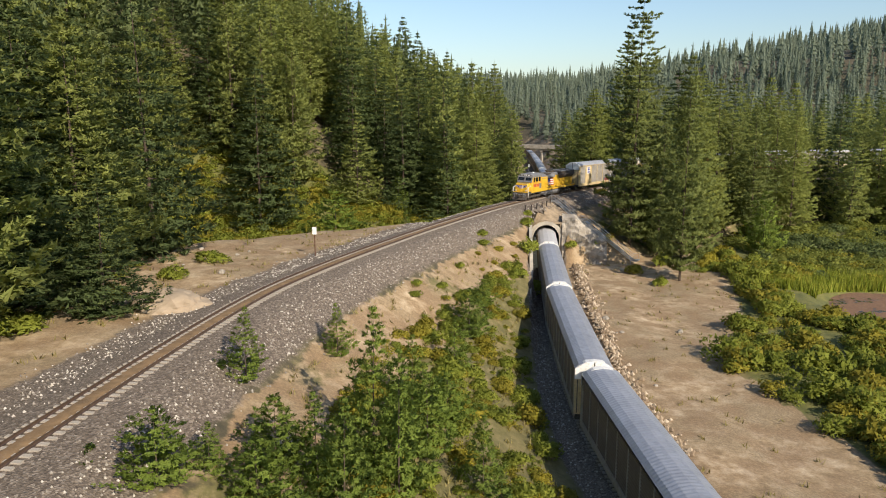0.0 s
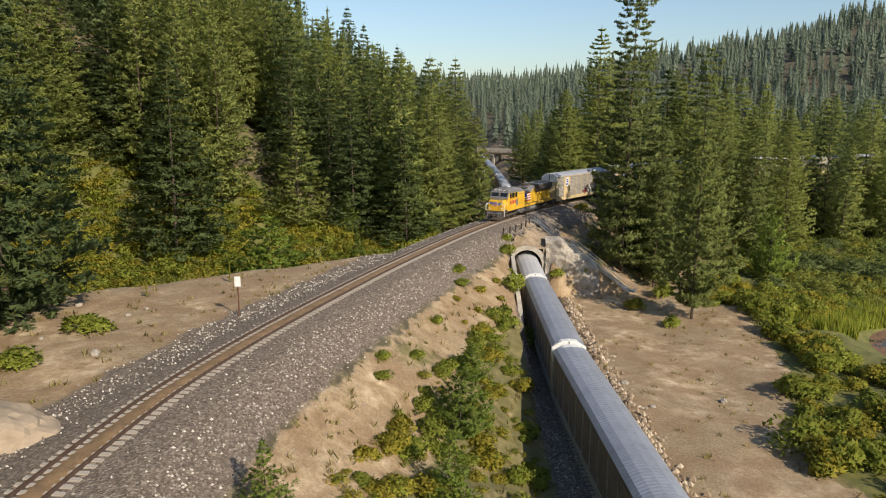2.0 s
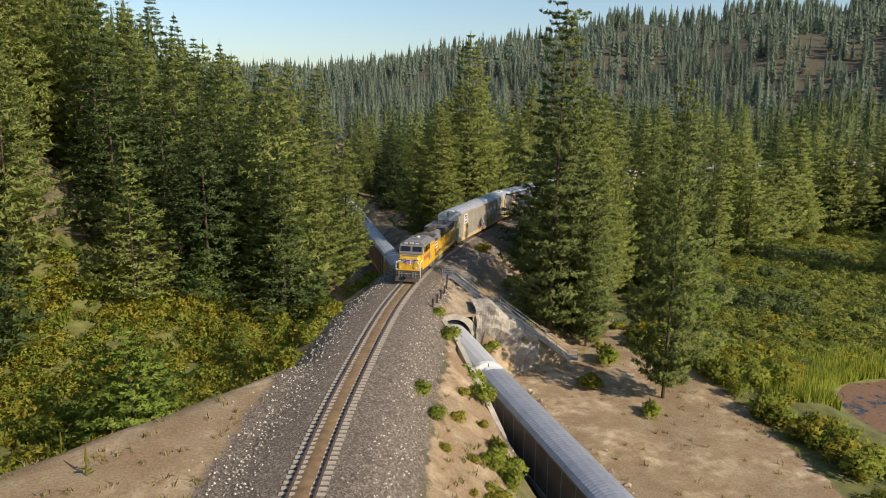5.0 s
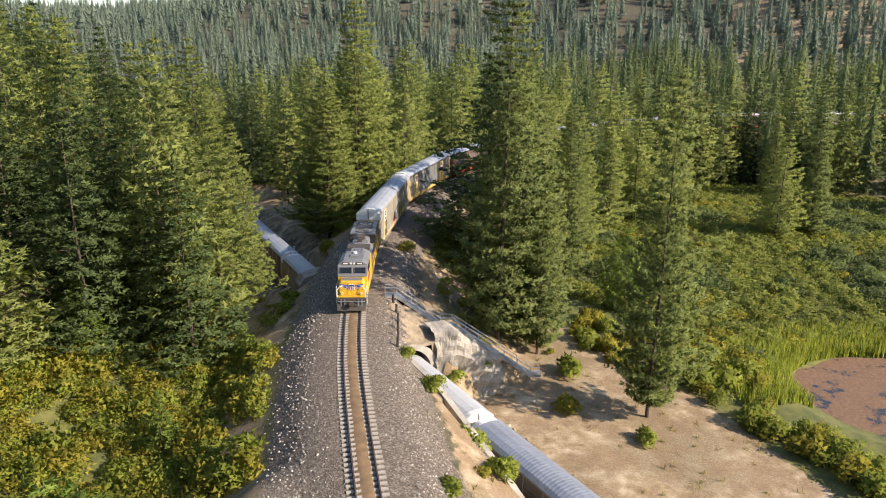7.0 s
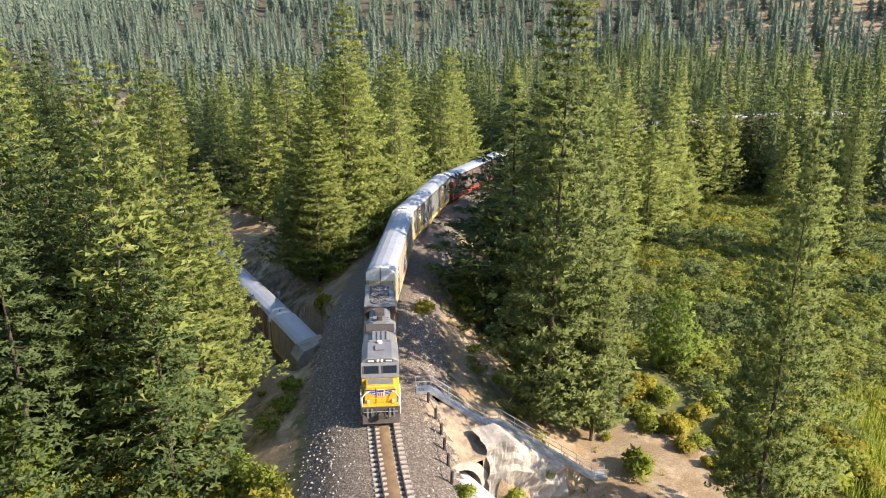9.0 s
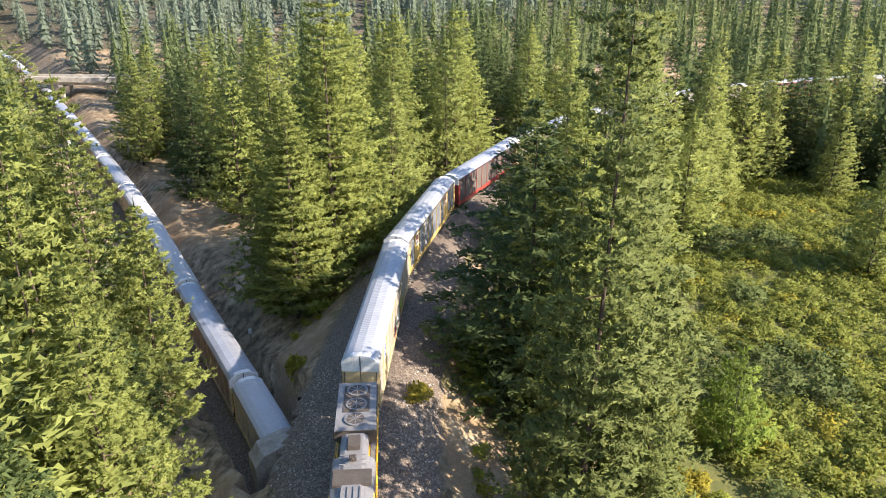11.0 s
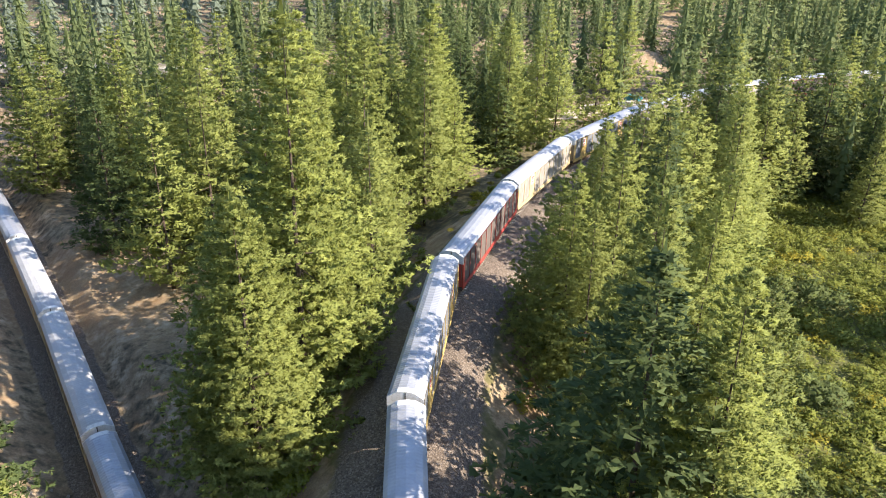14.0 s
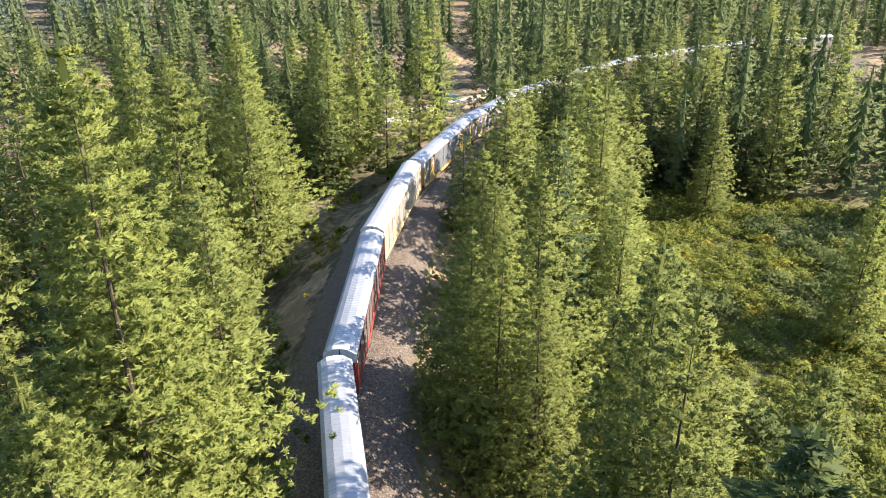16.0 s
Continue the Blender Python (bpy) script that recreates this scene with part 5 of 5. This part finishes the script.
def stairway():
    root = new("steel_stairway")
    tagged(root, "galvanised steel stairway with handrails down the bank", "stairway")
    pts = [Vector((20.2, 134.0, -0.45)), Vector((21.3, 133.3, -0.45)), Vector((25.2, 130.4, -3.9)), Vector((26.3, 129.6, -3.9)), Vector((33.6, 124.4, -9.9)), Vector((34.6, 123.7, -9.9))]
    for k, (p, q) in enumerate(zip(pts, pts[1:])):
        d = q - p
        flat = Vector((d.x, d.y, 0)).normalized()
        side = Vector((flat.y, -flat.x, 0)) * 0.55
        for sg in (-1, 1):
            o = side * sg
            bm = bmesh.new()
            m = Matrix.Translation((p + q) / 2 + o) @ d.to_track_quat("X", "Z").to_matrix().to_4x4()
            add_box(bm, (-d.length / 2, -0.03, -0.14), (d.length / 2, 0.03, 0.14), 0, m)
            part("stringer", bm, STEEL, root)
            up = Vector((0, 0, 1.05))
            bar("handrail", p + o + up, q + o + up, 0.035, STEEL, root)
            bar("mid_rail", p + o + up * 0.5, q + o + up * 0.5, 0.025, STEEL, root)
            n = max(1, int(d.length / 1.7))
            for j in range(n + 1):
                b = p + d * (j / n) + o
                bar("rail_post", b, b + up, 0.03, STEEL, root, 6)
        steps = max(2, int(abs(d.z) / 0.19)) if abs(d.z) > 0.5 else max(2, int(d.length / 0.3))
        for j in range(steps):
            c = p + d * ((j + 0.5) / steps)
            bm = bmesh.new()
            m = Matrix.Translation(c) @ Matrix.Rotation(math.atan2(flat.y, flat.x), 4, "Z")
            add_box(bm, (-0.14, -0.54, -0.02), (0.14, 0.54, 0.02), 0, m)
            part("tread", bm, STEEL, root)
        for sg in (-1, 1):
            b = p + side * sg
            bar("support_leg", (b.x, b.y, z_at(b.x, b.y) - 0.3), b, 0.05, STEEL, root, 6)


stairway()
RUST = plain("rusty_iron", (0.13, 0.06, 0.035), 0.85, 0.2, scale=3, var=0.4)
WOODP = plain("dark_creosoted_wood", (0.05, 0.038, 0.03), 0.9, scale=2, var=0.4)
fence = new("cable_fence")
tagged(fence, "row of short dark wooden posts with a cable", "fence")
prev = None
for x, y in ((19.9, 131.9), (18.9, 129.6), (17.8, 127.5), (16.6, 125.6), (15.4, 123.7), (14.1, 121.7)):
    z = z_at(x, y)
    bar("fence_post", (x, y, z - 0.3), (x + 0.05, y, z + 1.0), 0.12, WOODP, fence, 8)
    if prev:
        bar("cable", prev, (x, y, z + 0.7), 0.03, DARK, fence, 5)
    prev = (x, y, z + 0.7)
z = z_at(-14.8, 81.1)
sign = new("track_sign")
tagged(sign, "small white sign on a rusty post beside the track", "sign")
bar("post", (-14.8, 81.1, z - 0.3), (-14.8, 81.1, z + 3.3), 0.06, RUST, sign)
box("sign_plate", (-15.05, 81.02, z + 2.5), (-14.55, 81.05, z + 3.35), WHITE, sign, 0.0, "white sign plate")
z = z_at(32.2, 186)
mark = new("marker_post")
tagged(mark, "small white marker box on a post beside the lower track", "marker post")
bar("post", (32.2, 186, z - 0.2), (32.2, 186, z + 1.3), 0.06, STEEL, mark)
box("marker_box", (32.0, 185.8, z + 1.0), (32.4, 186.2, z + 1.6), WHITE, mark, 0.03)
x, y, a = LOWER.at(LOWER.nearest(41, 305))
x -= 5
z = z_at(x, y)
signal = new("signal_mast")
tagged(signal, "white railway signal mast beside the lower track", "signal")
bar("mast", (x, y, z - 0.3), (x, y, z + 5.0), 0.12, STEEL, signal)
box("signal_head", (x - 0.35, y - 0.25, z + 4.4), (x + 0.35, y + 0.25, z + 5.6), WHITE, signal, 0.05)
box("relay_box", (x - 0.5, y - 0.4, z - 0.1), (x + 0.5, y + 0.4, z + 1.6), WHITE, signal, 0.03)

# road bridge over the lower line
bridge = new("road_bridge")
tagged(bridge, "concrete road bridge on slender piers over the railway", "bridge")
p, q = Vector((34, 424, -1.4)), Vector((118, 350, -1.4))
d = q - p
m = Matrix.Translation((p + q) / 2) @ Matrix.Rotation(math.atan2(d.y, d.x), 4, "Z")
for nm, lo, hi in (("deck", (-56, -4.5, -0.9), (56, 4.5, 0)), ("girder", (-56, -3.6, -2.0), (56, -3.0, -0.9)), ("girder", (-56, 3.0, -2.0), (56, 3.6, -0.9)),
                   ("parapet", (-56, -4.5, 0), (56, -4.2, 0.9)), ("parapet", (-56, 4.2, 0), (56, 4.5, 0.9))):
    bm = bmesh.new()
    add_box(bm, lo, hi, 0, m)
    part(nm, bm, CONCRETE, bridge)
for u in (-44, -25, -4, 18, 40):
    bm = bmesh.new()
    for v in (-3.0, 3.0):
        add_box(bm, (u - 0.5, v - 0.5, -13), (u + 0.5, v + 0.5, -2.6), 0, m)
    add_box(bm, (u - 0.7, -4.2, -2.7), (u + 0.7, 4.2, -2.0), 0, m)
    part("pier", bm, CONCRETE, bridge)

# timber yard
PALE = plain("pale_timber", (0.6, 0.52, 0.4), 0.85, scale=1.2, var=0.25)
_r3 = random.Random(9)
for k in range(16):
    x, y = 172 + 3.2 * k + _r3.uniform(-1, 1), 262 - 1.2 * k + _r3.uniform(-3, 3)
    z = z_at(x, y)
    root = new("timber_stack")
    tagged(root, "stack of pale sawn logs in the yard", "timber stack", group="timber stacks")
    for j in range(3):
        for i in range(4 - j):
            yy = (i - (3 - j) / 2) * 0.62
            bar("log", (-3.4, yy, 0.3 + j * 0.55), (3.4, yy, 0.3 + j * 0.55), 0.31, PALE, root, 8)
    root.matrix_basis = pose(x, y, z, 0, 0, -20 + _r3.uniform(-12, 12))
x, y = 205, 249
box("storage_container", (x, y, z_at(x, y)), (x + 2.4, y + 5, z_at(x, y) + 2.5), TEAL, None, 0.04)
tagged(bpy.data.objects["storage_container"], "teal storage container in the timber yard", "container")


# pond
def pond():
    bm = bmesh.new()
    ring = []
    for k in range(64):
        a = 6.2832 * k / 64
        r = 12.3 + 1.0 * math.sin(3 * a + 1) + 0.5 * math.sin(7 * a)
        ring.append(bm.verts.new((67.5 + 1.1 * r * math.cos(a), 98 + r * math.sin(a), -12.25)))
    bm.faces.new(ring)
    m = Nodes("pond_water", 0.05)
    co = m.coords()
    n1, n2 = m.noise(0.35, co, 6, 0.7), m.noise(3, co, 4)
    mask = m.ramp(n1, [(0.40, (0, 0, 0)), (0.47, (1, 1, 1))])
    col = m.mix(mask, (0.03, 0.028, 0.022), m.ramp(n2, [(0.3, (0.13, 0.065, 0.035)), (0.7, (0.23, 0.135, 0.07))]))
    m.put(m.b, "Roughness", m.math("ADD", m.math("MULTIPLY", mask, 0.8), 0.05))
    m.bump(n2, 0.15, 0.05)
    o = part("pond_water", bm, m.color(col))
    tagged(o, "shallow pond with brown floating weed and sky reflection", "water", kind="structure")


pond()


def stones():
    """Loose pale ballast stones strewn along the shoulders."""
    rng = np.random.default_rng(12)
    V, F = [], []
    base = np.array([(1, 0, 0), (-1, 0, 0), (0, 1, 0), (0, -1, 0), (0, 0, 1), (0, 0, -1)])
    tri = [(0, 2, 4), (2, 1, 4), (1, 3, 4), (3, 0, 4), (2, 0, 5), (1, 2, 5), (3, 1, 5), (0, 3, 5)]
    for k in range(9500):
        low = rng.uniform() < 0.25
        line = LOWER if low else UPPER
        q = rng.uniform(120, 215) if low else rng.uniform(95, 250)
        x, y, a = line.at(q)
        o = rng.choice((-1, 1)) * (rng.normal(2.6, 0.6) if low else abs(rng.normal(3.2, 1.1)) + 1.4)
        x, y = x + math.sin(a) * o, y - math.cos(a) * o
        r = rng.uniform(0.05, 0.12)
        F += [(len(V) + i, len(V) + j, len(V) + l) for i, j, l in tri]
        V += [tuple(v) for v in (base * r * rng.uniform(0.6, 1.2, (6, 3)) + (x, y, z_at(x, y) + r * 0.3))]
    m = Nodes("pale_ballast", 0.9)
    m.color(m.ramp(m.node("NewGeometry").outputs["Random Per Island"], [(0.0, (0.13, 0.11, 0.09)), (0.55, (0.32, 0.285, 0.235)), (1.0, (0.54, 0.495, 0.42))]))
    tagged(mesh_ob("ballast_stones", V, F, m.mat), "loose pale ballast stones along the track", "ballast", kind="stuff")
    # rubble heaped along the east edge of the sunken way
    V, F = [], []
    for k in range(1100):
        x, y, a = LOWER.at(rng.uniform(LOWER.nearest(13.5, 50), S_SOUTH - 3))
        o = rng.normal(5.3, 0.55)
        x, y = x + math.sin(a) * o, y - math.cos(a) * o
        r = rng.uniform(0.12, 0.36)
        F += [(len(V) + i, len(V) + j, len(V) + l) for i, j, l in tri]
        V += [tuple(v) for v in (base * r * rng.uniform(0.6, 1.3, (6, 3)) + (x, y, z_at(x, y) + r * 0.2))]
    m = Nodes("tan_rubble", 0.95)
    m.color(m.ramp(m.node("NewGeometry").outputs["Random Per Island"], [(0.0, (0.17, 0.12, 0.075)), (0.6, (0.32, 0.245, 0.16)), (1.0, (0.5, 0.41, 0.3))]))
    tagged(mesh_ob("rubble_edge", V, F, m.mat), "tan rubble lying along the edge of the sunken track", "rubble", kind="stuff")


stones()


# ---- wood ----
_rng = random.Random(11)


def low_templates(keys):
    return [conifer(100 + k, 1.0, 0.235, **keys) for k in range(5)]


def woods(name, label, P, H, temps, seed, mat):
    """Trees too many to count, as one sheet of crowns."""
    rng = np.random.default_rng(seed)
    out, nor, tones = [], [], []
    Z = height(P[:, 0], P[:, 1])
    for (x, y), z in zip(P, Z):
        V, N, T = temps[rng.integers(len(temps))]
        tones.append(T * 0.6 + rng.uniform(-0.1, 0.45))
        h = H * rng.uniform(0.6, 1.25)
        a, w = rng.uniform(0, 6.28), h * rng.uniform(0.8, 1.15)
        c, s = math.cos(a), math.sin(a)
        M = np.array([[c, -s, 0], [s, c, 0], [0, 0, 1]])
        out.append((V @ M.T) * (w, w, h) + (x, y, z))
        nor.append(N @ M.T)
    ob = new(name, tri_mesh(name, np.vstack(out), np.vstack(nor), mat, np.concatenate(tones)))
    return tagged(ob, label, "woods", kind="stuff")


def jitter(x0, x1, y0, y1, step, seed):
    rng = np.random.default_rng(seed)
    X, Y = np.meshgrid(np.arange(x0, x1, step), np.arange(y0, y1, step))
    P = np.c_[X.ravel(), Y.ravel()]
    return P + rng.uniform(-0.45, 0.45, P.shape) * step


def clear(P, line_gap=15, tree_gap=4.5):
    du, _ = UPPER.signed(P[:, 0], P[:, 1])
    dl, _ = LOWER.signed(P[:, 0], P[:, 1])
    ok = (np.abs(du) > line_gap) & (np.abs(dl) > line_gap)
    near = np.min(np.hypot(P[:, None, 0] - np.array(PLACED)[None, :, 0], P[:, None, 1] - np.array(PLACED)[None, :, 1]), 1)
    x, y = P[:, 0], P[:, 1]
    ok &= near > tree_gap
    ok &= ~((x > -50) & (x < 4) & (y > 84) & (y < 138) & (du < 0))                 # shrubby basin
    ok &= ~((du > 0) & (x < 100 + 0.2 * (y - 100)) & (y < 140))                     # sand flat and pond
    ok &= ~((du > 34) & (x > 60) & (x < 172) & (y < 195))                           # meadow
    for cx, cy, cr in BARE:
        ok &= np.hypot((x - cx + 6) / 1.7, y - cy + 9) > cr * 1.25
    ok &= np.hypot((x - 196) / 2.2, y - 251) > 13                                   # timber yard
    return P[ok]


west = clear(jitter(-110, -34, 25, 150, 5.7, 1), 13)
for x, y in west:
    if x > -56:
        tree(_rng.choice(("fir", "fir", "fir", "pine")), x, y, wide=_rng.uniform(0.9, 1.2))
north = clear(jitter(-45, 30, 140, 225, 7.4, 2), 13)
between = np.vstack([clear(jitter(30, 175, 185, 300, 14.0, 3), 12), clear(jitter(100, 190, 160, 212, 9.0, 9), 13)])
for x, y in list(north) + list(between):
    tree(_rng.choice(("mid_pine", "mid_pine", "mid_fir")), x, y, wide=_rng.uniform(0.9, 1.15))
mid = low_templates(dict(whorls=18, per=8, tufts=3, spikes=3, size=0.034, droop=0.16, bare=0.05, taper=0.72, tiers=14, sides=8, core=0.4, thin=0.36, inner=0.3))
for q in np.arange(UPPER.nearest(128, 213), UPPER.nearest(285, 175), 4.8):
    x, y, a = UPPER.at(q)
    o = _rng.uniform(12, 20)
    tree(_rng.choice(("mid_pine", "mid_fir")), x + math.sin(a) * o, y - math.cos(a) * o, H=_rng.uniform(19, 29))
Q = np.vstack([jitter(-170, -40, -20, 330, 8.5, 4), jitter(-40, 30, 235, 420, 9, 5), jitter(30, 420, 300, 420, 15.5, 6), jitter(172, 420, 40, 300, 13, 7)])
Q = clear(Q, 14, 4.0)
Q = Q[~((Q[:, 0] > -80) & (Q[:, 0] < 30) & (Q[:, 1] < 150) & (Q[:, 1] > 25))]
Q = np.vstack([Q, west[(west[:, 0] <= -56) & (west[:, 0] > -80)]])
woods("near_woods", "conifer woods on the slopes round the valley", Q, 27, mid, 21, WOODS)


def ring(n, r0, r1, a0, a1, seed):
    rng = np.random.default_rng(seed)
    az, r = np.radians(rng.uniform(a0, a1, n)), np.sqrt(rng.uniform(r0 ** 2, r1 ** 2, n))
    P = np.c_[60 + r * np.sin(az), 120 + r * np.cos(az)]
    dl, _ = LOWER.signed(P[:, 0], P[:, 1])
    inside = (P[:, 0] < 420) & (P[:, 0] > -170) & (P[:, 1] < 420) & (P[:, 1] > 20)
    bare = (np.abs(P[:, 0] - 105) < 60) & (np.abs(P[:, 1] - 484) < 12)
    return P[(np.abs(dl) > 14) & ~inside & ~bare]


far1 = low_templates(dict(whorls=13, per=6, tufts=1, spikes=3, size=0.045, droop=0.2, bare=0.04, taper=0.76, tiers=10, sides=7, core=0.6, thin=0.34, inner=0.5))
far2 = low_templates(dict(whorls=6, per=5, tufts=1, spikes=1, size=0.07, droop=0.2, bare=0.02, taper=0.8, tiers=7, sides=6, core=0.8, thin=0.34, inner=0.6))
woods("far_woods", "distant conifer woods covering the hills", ring(3800, 280, 680, -75, 118, 3), 25, far1, 22, HAZED_WOODS)
woods("ridge_woods", "conifer woods along the distant ridges", ring(8600, 680, 1500, -62, 112, 4), 27, far2, 23, HAZED_WOODS)


def tufts():
    """Dry grass tufts on the sand flats."""
    rng = np.random.default_rng(31)
    VV, NN = [], []
    spots = scatter(260, lambda x, y, a, b: b > 5 and a > 8 and x < float(np.interp(y, EDGE_Y, EDGE_X)) + 2, 15, 46, 40, 128, 41)
    spots += scatter(500, lambda x, y, a, b: a < -6 and y - 0.62 * (x + 23) < 102, -38, -2, 30, 108, 42)
    spots += scatter(1400, lambda x, y, a, b: 7 < a and b < -5, -14, 16, 26, 120, 43)
    for x, y in spots:
        z = z_at(x, y)
        for k in range(9):
            h, b, t = rng.uniform(0.15, 0.55), rng.uniform(0, 6.28), rng.normal(0, 0.2, 2)
            ox, oy = rng.normal(0, 0.18, 2)
            dx, dy = 0.05 * math.cos(b), 0.05 * math.sin(b)
            VV += [(x + ox - dx, y + oy - dy, z), (x + ox + dx, y + oy + dy, z), (x + ox + t[0], y + oy + t[1], z + h)]
            NN += [tuple(Vector((rng.normal(0.2, 0.4), rng.normal(-0.3, 0.4), 0.8)).normalized())] * 3
    dry = foliage("dry_grass", (0.2, 0.17, 0.05), (0.36, 0.3, 0.1), (0.5, 0.42, 0.18))
    tagged(new("grass_tufts", tri_mesh("grass_tufts", np.array(VV), np.array(NN), dry)), "dry yellow grass tufts on the sandy ground", "grass", kind="stuff")


tufts()


def mullein(x, y, h):
    """A tall dry flower stalk over a rosette of broad leaves."""
    z = z_at(x, y)
    root = new("mullein_plant")
    tagged(root, "tall yellowing mullein stalk on the sandy terrace", "plant", group="mulleins on the terrace")
    bm = bmesh.new()
    add_cyl(bm, (x, y, z - 0.1), (x + 0.05, y, z + h), 0.05, 7, 0.02)
    part("stalk", bm, SHRUB_Y, root)
    bm = bmesh.new()
    add_cyl(bm, (x + 0.03, y, z + h * 0.5), (x + 0.05, y, z + h), 0.10, 7, 0.03)
    part("flower_spike", bm, SHRUB_Y, root)
    for k in range(9):
        a, u = k * 0.9, k / 9
        bm = bmesh.new()
        p = Vector((x, y, z + 0.1 + u * h * 0.45))
        d = Vector((math.cos(a), math.sin(a), 0.35)) * (0.5 - 0.25 * u)
        e = Vector((-math.sin(a), math.cos(a), 0)) * 0.12
        vs = [bm.verts.new(q) for q in (p, p + d * 0.6 + e, p + d, p + d * 0.6 - e)]
        bm.faces.new(vs)
        part("leaf", bm, SHRUB, root)


for x, y, h in ((-18.3, 94.1, 1.9), (-20.6, 101.5, 1.8), (-24.5, 88, 1.5)):
    mullein(x, y, h)
